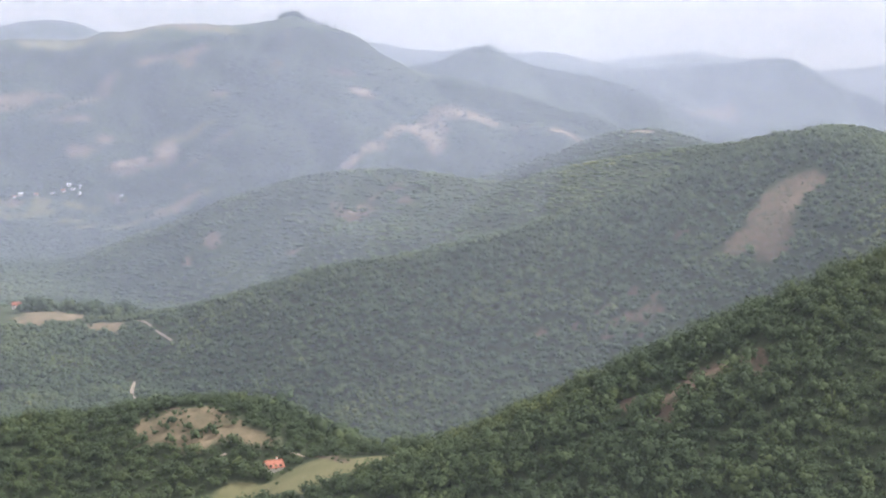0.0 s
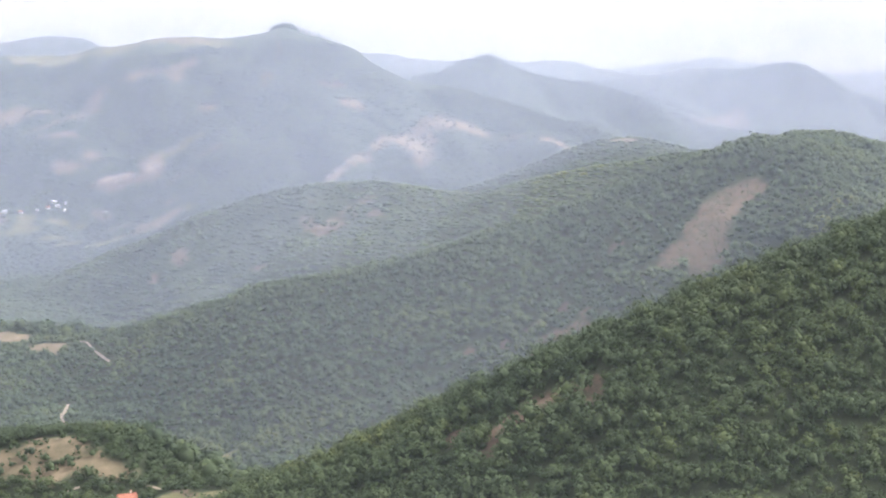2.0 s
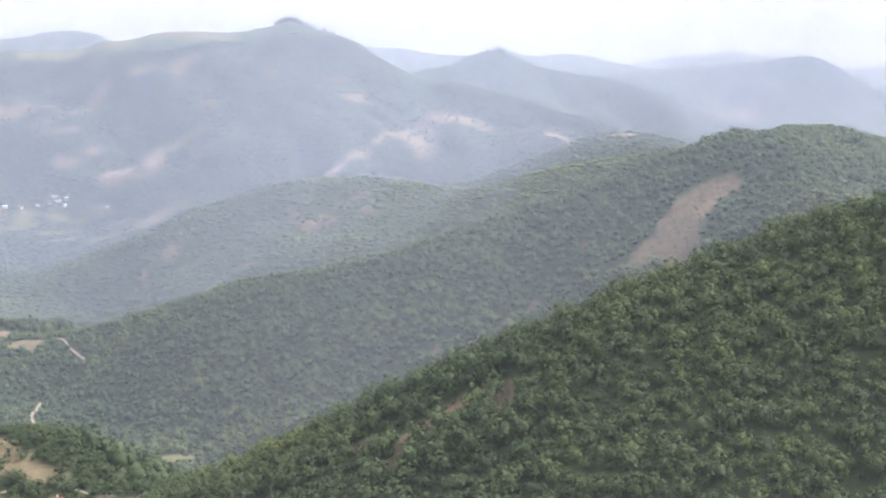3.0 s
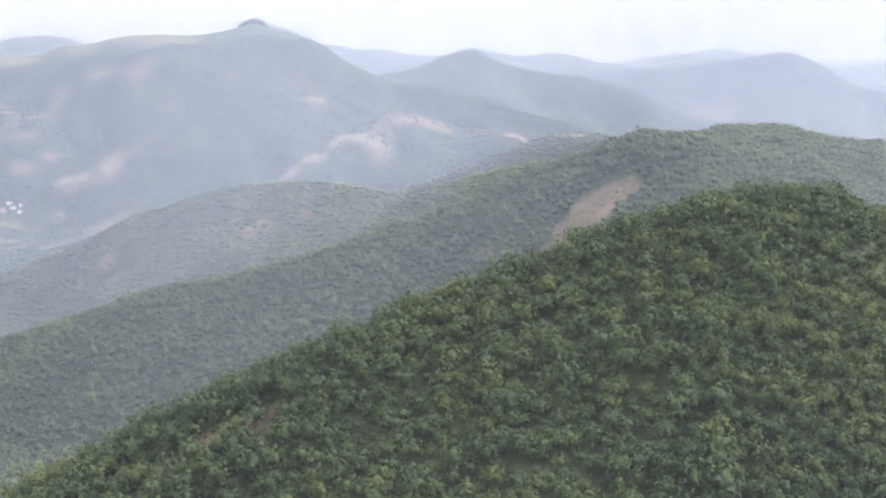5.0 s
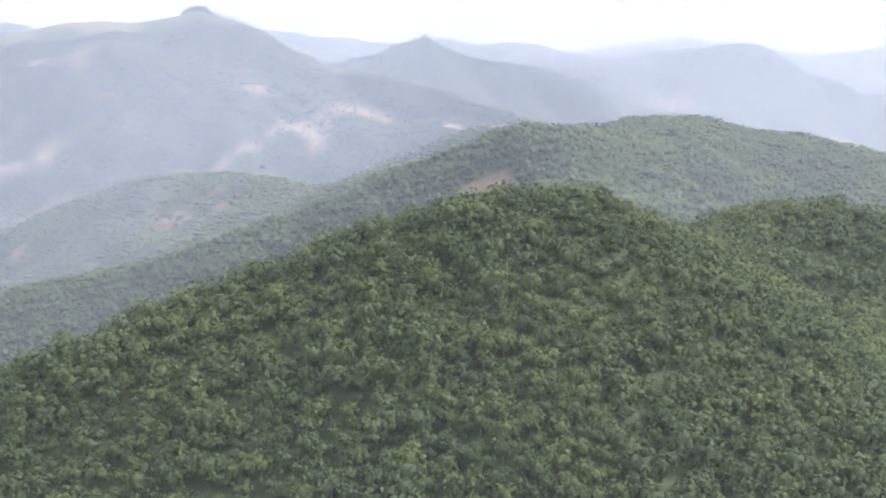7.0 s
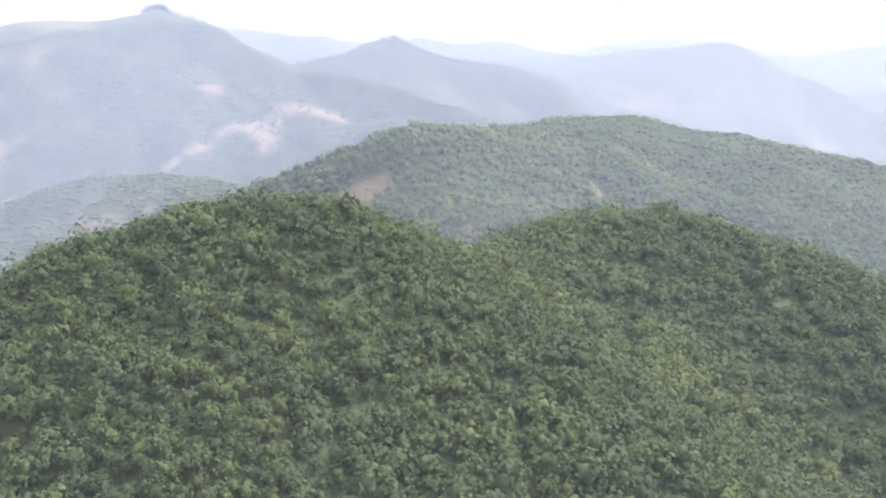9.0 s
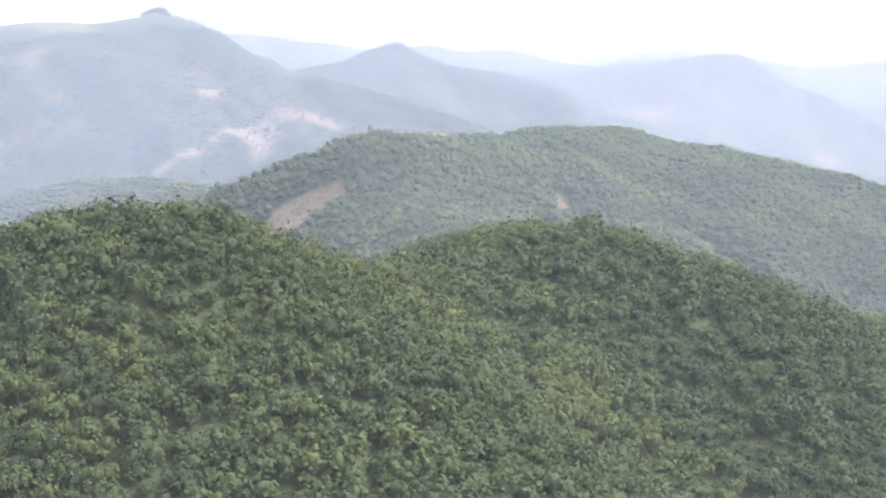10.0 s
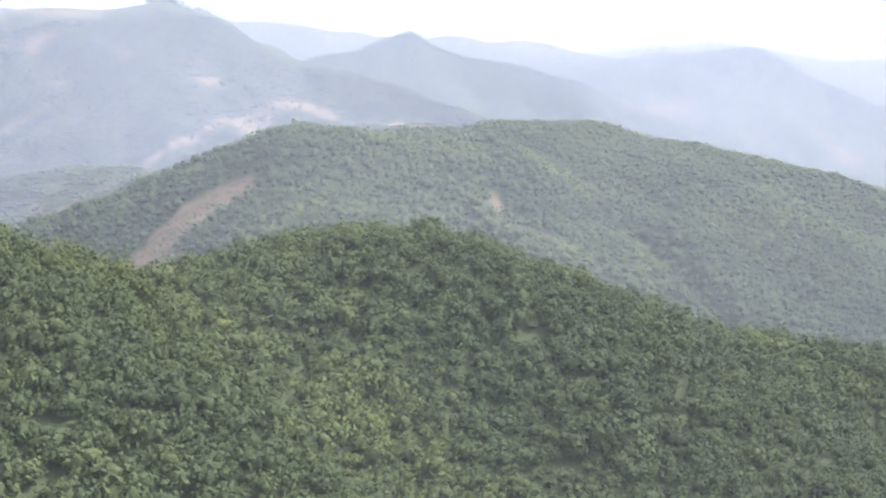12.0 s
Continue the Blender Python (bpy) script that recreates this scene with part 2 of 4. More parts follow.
FAR_RIDGES += [(0.58, 28, [(-574, 2103, 288), (-590, 1980, 204), (-640, 1840, 124)])]
FAR_RIDGES += [(0.50, 30, [(-200, 2113, 318), (-190, 1990, 225), (-170, 1880, 150)])]
FAR_RIDGES += [(0.62, 25, [(-131, 1755, 118), (-98, 1797, 153), (-65, 1859, 180), (-6, 1860, 202), (31, 1860, 200), (68, 1859, 185), (120, 1856, 183), (157, 1853, 179), (201, 1849, 160)])]
# swells and hollows on the flanks: x, y, reach, rise
SWELLS = [(225, 410, 22, 6.0), (327, 490, 22, 2.9), (175, 450, 22, -2.9), (150, 420, 22, -3.3)]
SWELLS += [(290, 895, 32, 15.7), (345, 930, 32, -3.4), (400, 1075, 32, 10.1), (450, 945, 32, -10.2), (235, 825, 32, -4.2), (260, 770, 32, -4.1), (160, 805, 32, -5.5),
           (-25, 885, 32, -8.2), (-85, 890, 32, -7.3), (17, 802, 32, 6.3), (385, 905, 32, 3.5), (355, 1045, 32, 13), (480, 880, 32, 7), (285, 890, 18, 4), (300, 930, 14, 6), (224, 856, 12, 6), (335, 924, 12, -5), (338, 880, 20, -10)]
SWELLS += [(-405, 1742, 55, -38), (-337, 1831, 45, -16), (-564, 1930, 50, -13), (-117, 1954, 50, -9), (15, 1890, 40, 8), (140, 1812, 40, 12), (-78, 1350, 25, -7)]
# behind it
FAR_RIDGES += [(0.62, 12, [(-141, 2396, 245), (-38, 2440, 262), (11, 2440, 276), (39, 2440, 289), (70, 2439, 293), (97, 2438, 283), (155, 2435, 265), (252, 2427, 247), (347, 2415, 217), (413, 2405, 194), (488, 2391, 172)])]
FAR_RIDGES += [(0.62, 14, [(227, 2711, 253), (333, 2700, 257), (437, 2685, 261), (519, 2670, 268), (570, 2660, 279), (617, 2649, 286), (660, 2639, 273), (710, 2626, 244), (759, 2612, 219), (806, 2598, 190), (884, 2572, 155)])]
FAR_RIDGES += [(0.6, 14, [(-420, 3120, 335), (-300, 3140, 330), (-232, 3150, 325), (-198, 3150, 319), (-165, 3150, 313), (-135, 3150, 308), (-100, 3150, 304), (-60, 3145, 301), (-10, 3120, 299), (50, 3100, 305), (111, 3098, 300), (197, 3094, 298), (258, 3089, 295), (331, 3082, 279), (400, 3066, 270), (470, 3058, 277), (560, 3042, 283), (640, 3020, 279), (720, 3000, 255)])]
FAR_RIDGES += [(0.6, 14, [(292, 3488, 277), (374, 3480, 281), (495, 3465, 301), (549, 3457, 299), (602, 3448, 310), (655, 3438, 297), (733, 3422, 293), (862, 3392, 272), (949, 3369, 275), (998, 3355, 281), (1070, 3332, 280), (1188, 3292, 279), (1500, 3200, 280)])]
FAR_RIDGES += [(0.6, 14, [(-1500, 2600, 300), (-1010, 2718, 308), (-923, 2749, 321), (-864, 2768, 329), (-824, 2781, 339), (-783, 2792, 343), (-742, 2804, 338), (-711, 2812, 326), (-669, 2822, 316), (-616, 2834, 300), (-400, 2900, 285)])]


def crest(points, step):
    """A smooth line through the crest points, sampled every step metres or so."""
    p = np.array(points, float)
    q = np.vstack([2 * p[0] - p[1], p, 2 * p[-1] - p[-2]])
    out = []
    for i in range(1, len(q) - 2):
        u = np.linspace(0, 1, max(2, int(np.linalg.norm(q[i + 1] - q[i]) / step)), endpoint=False)[:, None]
        a, b, c, d = q[i - 1:i + 3]
        out.append(0.5 * (2 * b + (c - a) * u + (2 * a - 5 * b + 4 * c - d) * u ** 2 + (3 * b - a - 3 * c + d) * u ** 3))
    return np.vstack(out + [p[-1:]])


LATTICE = np.random.RandomState(7).rand(256, 256)


def value_noise(x, y):
    i, j = np.floor(x).astype(int), np.floor(y).astype(int)
    u, v = x - i, y - j
    u, v = u * u * (3 - 2 * u), v * v * (3 - 2 * v)
    g = lambda a, b: LATTICE[(i + a) % 256, (j + b) % 256]
    return (g(0, 0) * (1 - u) + g(1, 0) * u) * (1 - v) + (g(0, 1) * (1 - u) + g(1, 1) * u) * v - 0.5


def fbm(x, y, size, octaves=4):
    """Rolling noise of about plus or minus a half, size in metres."""
    out, share = 0.0, 1.0
    for k in range(octaves):
        f = 2.0 ** k / size
        out, share = out + share * value_noise(x * f + 17.3 * k, y * f - 9.1 * k), share * 0.5
    return out


CRESTS = [(s, w, crest(p, 7)) for s, w, p in NEAR_RIDGES + MIDDLE_RIDGES] + [(s, w, crest(p, 14)) for s, w, p in FAR_RIDGES]
BOUNDS = [(c[:, 0].min(), c[:, 0].max(), c[:, 1].min(), c[:, 1].max(), c[:, 2].max()) for _, _, c in CRESTS]


def height(x, y):
    """The ground's height at plan places x, y (arrays)."""
    x, y = np.asarray(x, float).ravel(), np.asarray(y, float).ravel()
    out, below = np.empty(len(x)), np.empty(len(x))
    for lo in range(0, len(x), 4000):
        px, py = x[lo:lo + 4000], y[lo:lo + 4000]
        base = 38 + 30 * np.clip((py - 1500) / 600, 0, 1) + 120 * np.clip((py - 2100) / 1300, 0, 1) + 6 * fbm(px, py, 160, 2)
        layers, drops = [base], [np.zeros(len(px))]
        for (s, w, c), (x0, x1, y0, y1, top) in zip(CRESTS, BOUNDS):
            away = np.hypot(np.maximum(np.maximum(x0 - px, px - x1), 0), np.maximum(np.maximum(y0 - py, py - y1), 0))
            near = top - s * (np.sqrt(away ** 2 + w * w) - w) > 20
            layer, drop = np.full(len(px), -200.0), np.zeros(len(px))
            if near.any():
                d2 = (px[near, None] - c[None, :, 0]) ** 2 + (py[near, None] - c[None, :, 1]) ** 2
                cone = c[None, :, 2] - s * (np.sqrt(d2 + w * w) - w)
                best_at = cone.argmax(1)
                layer[near] = cone[np.arange(len(cone)), best_at]
                drop[near] = c[best_at, 2] - layer[near]
            layers.append(layer)
            drops.append(drop)
        layers = np.array(layers)
        m = layers.max(0)
        below[lo:lo + 4000] = np.array(drops)[layers.argmax(0), np.arange(len(px))]
        out[lo:lo + 4000] = m + np.log(np.exp(0.3 * (layers - m)).sum(0)) / 0.3
    # a ravine down the back of the middle ridge
    u = np.clip(((x - 402) * 34 + (y - 940) * -62) / (34 ** 2 + 62 ** 2), 0, 1.4)
    out -= 15 * np.exp(-((x - 402 - 34 * u) ** 2 + (y - 940 + 62 * u) ** 2) / 120.0)
    for cx, cy, reach, rise in SWELLS:
        out += rise * np.exp(-((x - cx) ** 2 + (y - cy) ** 2) / (2 * reach * reach))
    # hummocks, and gullies that deepen down the slopes, most on the large far ones
    deep = np.clip((y - 1550) / 500, 0, 1)
    middle = np.clip((y - 640) / 120, 0, 1)
    out += fbm(x, y, 70, 4) * (2.6 + 6.0 * deep)
    back = np.clip((x - 240) / 60, 0, 1) * np.clip((y - 780) / 60, 0, 1) * np.clip((1400 - y) / 80, 0, 1)
    gully = 0.22 - np.abs(fbm(x + 0.35 * y, y - 0.2 * x, 130, 3))
    out -= gully * np.clip(below / 30, 0, 1) * (3 + 24 * middle + 26 * deep + 22 * back)
    return out

# open ground: x, y, half-length, half-width, turn in degrees
# cleared strip on the middle hill
BARE = [(211, 833, 13, 10, -15), (201, 827, 14, 12, 0), (190, 815, 15, 12, 0), (188, 798, 13, 14, 0), (172, 807, 14, 9, 10), (157, 808, 9, 4, 0)]
# worn path on the near hill
BARE += [(98.5, 431, 6.2, 2.9, 78), (92, 435, 4.6, 2.7, -10), (84.5, 434.5, 4.6, 2.7, 15), (77.5, 433.5, 5.2, 2.9, 38), (71.5, 430, 5.2, 2.8, 55), (68.5, 425.5, 4.2, 2.6, 75), (58, 436, 4.6, 2.7, 20)]
# the knoll behind the house
BARE += [(-112, 584, 4, 1.5, 10), (-84, 552, 4, 1.5, -10), (-48, 536, 5, 1.6, -50), (-42, 524, 9, 1.5, -60), (-36, 514, 5, 1.6, -50)]
BARE += [(110, 808, 4, 3, 30), (103, 785, 5, 2.5, 50), (-1, 806, 4, 2.5, 0), (7, 777, 6, 2, 30), (140, 836, 6, 3, 0)]
BARE += [(-62, 1376, 15, 4, 60), (-73, 1369, 9, 5, 40), (-82, 1363, 14, 5, 20), (-71, 1354, 10, 4, 30), (-94, 1375, 8, 3, 50), (-100, 1361, 7, 4, 0), (-88, 1356, 9, 2.5, 10), (-107, 1368, 5, 3, 0), (-222, 1350, 7, 14, 20), (-243, 1332, 6, 8, 0), (-139, 1295, 7, 5, 0)]
BARE += [(-114, 1720, 14, 9, 40), (-100, 1732, 18, 9, 50), (-86, 1755, 18, 10, 50), (-66, 1787, 22, 12, 50), (-48, 1812, 20, 14, 30), (-26, 1793, 20, 26, 20), (-10, 1753, 9, 22, -20), (-4, 1798, 14, 16, 0), (-12, 1826, 18, 12, 0)]
BARE += [(10, 1836, 26, 14, 0), (44, 1840, 24, 12, 0), (149, 1819, 22, 9, 0), (95, 1832, 30, 5, 0), (57, 1522, 12, 5, 20), (176, 1803, 16, 5, 30), (212, 1511, 12, 3, 0)]
BARE += [(-115, 1938, 22, 12, 10), (-360, 1827, 26, 22, 20), (-393, 1812, 40, 12, 10), (-246, 1958, 30, 5, 15), (-207, 3009, 26, 14, 0)]
BARE += [(329, 926, 5, 10, 20), (333, 912, 6.5, 11, 30), (341, 897, 12, 9, -35), (355, 888, 13, 8, -20), (267, 757, 3, 8, 20), (425, 621, 7, 5, 30), (425, 613, 6, 5, 0)]
BARE += [(473, 2499, 55, 26, 10), (436, 2389, 40, 14, 0), (742, 2404, 26, 16, 0), (724, 2441, 20, 10, 0), (665, 2421, 34, 10, 0), (623, 2411, 20, 12, 0)]
# pale eroded rock and quarried ground
ROCK = [(-114, 1720, 14, 8, 40), (-100, 1732, 16, 7, 50), (-86, 1755, 16, 7, 50), (-66, 1787, 20, 9, 50), (-46, 1812, 16, 9, 30), (-26, 1795, 15, 24, 20)]
ROCK += [(-10, 1761, 6, 18, -20), (-6, 1803, 10, 9, 0), (10, 1836, 28, 11, 0), (44, 1840, 26, 10, 0), (149, 1819, 22, 8, 0), (95, 1832, 34, 4, 0), (57, 1522, 12, 4, 20)]
ROCK += [(-115, 1946, 20, 10, 10), (-357, 1832, 24, 14, 20), (-395, 1818, 26, 7, 10), (473, 2530, 45, 20, 10), (748, 2412, 24, 14, 0), (668, 2421, 30, 8, 0), (-207, 3009, 26, 14, 0)]
ROCK += [(212, 1511, 12, 3, 0), (176, 1803, 14, 4, 30), (-62, 1376, 14, 2.5, 60), (-73, 1369, 7, 3, 40), (-82, 1363, 12, 3, 20), (-100, 1361, 6, 2.5, 0)]
MEADOW = [(-60, 520, 20, 9, -20), (-48, 513, 26, 13, -40), (-30, 503, 14, 8, -25), (-17, 501, 12, 6, 0), (-27, 495, 13, 7, -35), (-12, 496, 8, 6, 0), (-74, 526, 12, 6, 0), (-90, 800, 26, 10, 20)]
MEADOW += [(-527, 1739, 34, 7, 5), (-499, 1753, 30, 6, 0), (-507, 1721, 30, 8, 10), (-423, 1672, 30, 7, 0), (-452, 1750, 26, 6, 0), (-295, 1667, 30, 5, 25), (-453, 1698, 22, 5, 15), (-369, 1632, 26, 6, 5), (-540, 1718, 24, 6, 0)]
MEADOW += [(-441, 2075, 70, 20, 0), (-350, 2079, 60, 18, 0), (-561, 2082, 60, 18, 0), (-348, 1846, 50, 6, 20)]
STRAW = [(-475, 1826, 26, 7, 20), (-440, 1855, 22, 5, 30), (-308, 1092, 34, 26, -30), (-250, 1032, 27, 11, -38), (-6, 1840, 34, 12, 5), (-347, 1994, 50, 4.5, 25), (-399, 1977, 40, 5, 10), (-452, 1959, 30, 5, 10), (-596, 1942, 50, 16, 15)]
STRAW += [(-408, 1763, 22, 7, -30), (-366, 1681, 24, 8, -15), (-324, 1652, 24, 12, 20), (-304, 1664, 20, 5, 20), (-537, 1743, 20, 6, 10), (-504, 1917, 40, 10, 30), (-380, 2078, 70, 10, 0), (-104, 566, 24, 13, -22), (-80, 555, 16, 6, -15)]
# small worn and eroded spots scattered over the mountain side
spots = np.random.RandomState(41)
for k in range(34):
    spot = (spots.uniform(-720, -40), spots.uniform(1690, 2010), spots.uniform(9, 26), spots.uniform(2.5, 5), spots.uniform(0, 40))
    (STRAW if k % 6 else BARE).append(spot)
for k in range(22):
    BARE.append((spots.uniform(-110, -30), spots.uniform(1345, 1392), spots.uniform(4, 9), spots.uniform(2, 3.6), spots.uniform(20, 70)))
for k in range(13):
    BARE.append((spots.uniform(92, 122), spots.uniform(778, 816), spots.uniform(4, 7), spots.uniform(2.2, 3.6), spots.uniform(0, 60)))
for k in range(6):
    BARE.append((spots.uniform(55, 78), spots.uniform(806, 822), spots.uniform(2.5, 5), spots.uniform(1.4, 2.2), spots.uniform(0, 40)))
# dirt roads: name, way in plan, width, label
TRACKS = [
    ("road_valley", [(-226, 1028), (-218, 1017), (-208, 998), (-198, 984), (-189, 973)], 1.6, "pale dirt road winding down the valley side"),
    ("road_valley_lower", [(-208, 938), (-206, 920), (-200, 898), (-190, 882)], 2.4, "pale dirt road at the foot of the valley side"),
    ("road_farm", [(-90.5, 543), (-88, 544), (-85, 545)], 1.1, "pale dirt track on the slope below the knoll"),
    ("road_yard", [(-60.5, 546), (-57, 545.5), (-54, 544)], 1.2, "pale dirt yard track behind the farmhouse"),
    ("road_summit", [(-232, 2059), (-226, 2039), (-224, 2028), (-230, 2018)], 1.3, "pale track climbing to the mountain top"),
]


# groves of yellower trees, the tint partly standing in for sunlight: the east side of the near hill, the dip beside it
# and the rims
LIT_GROVES = [(262, 484, 26, 13, 62), (284, 497, 30, 18, 10), (318, 500, 42, 16, 5), (352, 500, 30, 16, 0), (238, 471, 9, 6, 0), (302, 578, 18, 10, 50), (332, 594, 30, 8, 0),
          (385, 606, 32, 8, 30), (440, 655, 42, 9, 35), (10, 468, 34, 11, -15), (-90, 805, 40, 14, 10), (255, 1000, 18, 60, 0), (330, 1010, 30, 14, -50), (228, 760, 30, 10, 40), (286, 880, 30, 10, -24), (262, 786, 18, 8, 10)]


def inside(shapes, x, y):
    """How far inside any of the shapes: 1 at the heart, 0.5 on a rough rim, 0 outside."""
    far = np.clip((y - 1250) / 300, 0, 1)
    wander = fbm(x, y, 14, 3) * (1 - 0.4 * far) + 1.5 * far * fbm(x, 1.6 * y, 38, 4)
    out = np.zeros(len(x))
    for cx, cy, a, b, turn in shapes:
        c, s = math.cos(radians(turn)), math.sin(radians(turn))
        u, v = ((x - cx) * c + (y - cy) * s) / a, ((y - cy) * c - (x - cx) * s) / b
        near = np.abs(u) + np.abs(v) < 4
        out[near] = np.maximum(out[near], np.clip(1.5 - np.sqrt(u[near] ** 2 + v[near] ** 2) + 0.5 * wander[near], 0, 1))
    return out


def near_track(x, y):
    """Whether a place lies on a dirt road."""
    hit = np.zeros(len(x), bool)
    for _, points, width, _ in TRACKS:
        c = crest([(a, b, 0) for a, b in points], 3.0)
        box_ = (x > c[:, 0].min() - 9) & (x < c[:, 0].max() + 9) & (y > c[:, 1].min() - 9) & (y < c[:, 1].max() + 9)
        i = np.where(box_)[0]
        if len(i):
            hit[i] = np.hypot(x[i, None] - c[None, :, 0], y[i, None] - c[None, :, 1]).min(1) < width / 2 + (2.0 if width > 1.5 else 0.7)
    return hit


def mesh_from(name, verts, tris, mat, tint=None, smooth=None, extra=()):
    """A mesh of triangles or quads from arrays."""
    me = bpy.data.meshes.new(name)
    n, k = tris.shape
    me.vertices.add(len(verts))
    me.vertices.foreach_set("co", np.ascontiguousarray(verts, np.float32).ravel())
    me.loops.add(n * k)
    me.loops.foreach_set("vertex_index", np.ascontiguousarray(tris, np.int32).ravel())
    me.polygons.add(n)
    me.polygons.foreach_set("loop_start", np.arange(0, n * k, k, dtype=np.int32))
    if smooth is not None:
        me.polygons.foreach_set("use_smooth", smooth)
    me.update(calc_edges=True)
    for key, values in (("tint", tint), *extra):
        if values is not None:
            me.attributes.new(key, "FLOAT", "POINT").data.foreach_set("value", np.ascontiguousarray(values, np.float32))
    me.materials.append(mat)
    return me


# ---- ground: one sheet, fine ahead, coarse behind, out past the last ridge ----
HUB = (180.0, -150.0)
ahead = np.arange(-34, 34.01, 0.22)
around = np.concatenate([ahead, np.arange(38, 322, 6.0)])
rings = np.concatenate([np.linspace(0, 420, 15)[1:], 420 * np.exp(np.arange(1, 330) * math.log(4600 / 420) / 329)])
aa, rr = np.meshgrid(np.radians(around), rings)
gx, gy = (HUB[0] + rr * np.sin(aa)).ravel(), (HUB[1] + rr * np.cos(aa)).ravel()
gz = height(gx, gy)
gx, gy, gz = np.append(gx, HUB[0]), np.append(gy, HUB[1]), np.append(gz, height([HUB[0]], [HUB[1]]))
na, nr = len(around), len(rings)
ii, jj = np.meshgrid(np.arange(nr - 1), np.arange(na), indexing="ij")
j2 = (jj + 1) % na
quads = np.stack([ii * na + jj, ii * na + j2, (ii + 1) * na + j2, (ii + 1) * na + jj], -1).reshape(-1, 4)[:, ::-1]
fan = np.stack([np.full(na, nr * na), (np.arange(na) + 1) % na, np.arange(na), np.arange(na)], -1)[:, :3]
tris = np.concatenate([quads[:, [0, 1, 2]], quads[:, [0, 2, 3]], fan[:, ::-1]])
ground = new("ground", mesh_from("ground", np.stack([gx, gy, gz], -1), tris, ground_mat, smooth=np.ones(len(tris), bool),
                                 extra=[("bare", inside(BARE, gx, gy)), ("meadow", inside(MEADOW, gx, gy)), ("straw", inside(STRAW, gx, gy)), ("rock", inside(ROCK, gx, gy))]))
tagged(ground, "rolling hill country with forest floor, bare soil and meadows", "ground", kind="structure")


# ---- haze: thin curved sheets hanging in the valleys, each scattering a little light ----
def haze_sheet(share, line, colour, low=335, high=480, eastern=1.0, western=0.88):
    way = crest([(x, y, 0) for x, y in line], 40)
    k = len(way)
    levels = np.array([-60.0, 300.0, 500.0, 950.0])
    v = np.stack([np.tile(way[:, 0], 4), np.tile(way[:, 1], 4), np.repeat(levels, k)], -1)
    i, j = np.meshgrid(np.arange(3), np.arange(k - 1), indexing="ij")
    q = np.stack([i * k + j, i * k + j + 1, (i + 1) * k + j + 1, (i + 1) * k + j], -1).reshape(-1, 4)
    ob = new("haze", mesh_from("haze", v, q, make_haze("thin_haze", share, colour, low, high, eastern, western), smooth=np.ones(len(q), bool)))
    return tagged(ob, "see-through tinted sheet standing in for haze", "haze", group="haze between the hills", kind="structure")


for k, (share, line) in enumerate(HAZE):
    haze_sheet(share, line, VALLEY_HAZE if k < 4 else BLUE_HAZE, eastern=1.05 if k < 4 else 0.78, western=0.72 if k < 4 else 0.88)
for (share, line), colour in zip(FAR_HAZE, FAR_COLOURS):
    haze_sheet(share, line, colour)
# the added sheet that tones down the sky
haze_sheet(*SKY_VEIL, SKY_VEIL_COLOUR, 920, 940)


# ---- trees ----
def ball(level):
    bm = bmesh.new()
    bmesh.ops.create_icosphere(bm, subdivisions=level, radius=1)
    v, f = np.array([p.co[:] for p in bm.verts]), np.array([[p.index for p in q.verts] for q in bm.faces])
    bm.free()
    return v, f


BALLS = {1: ball(1), 2: ball(2)}


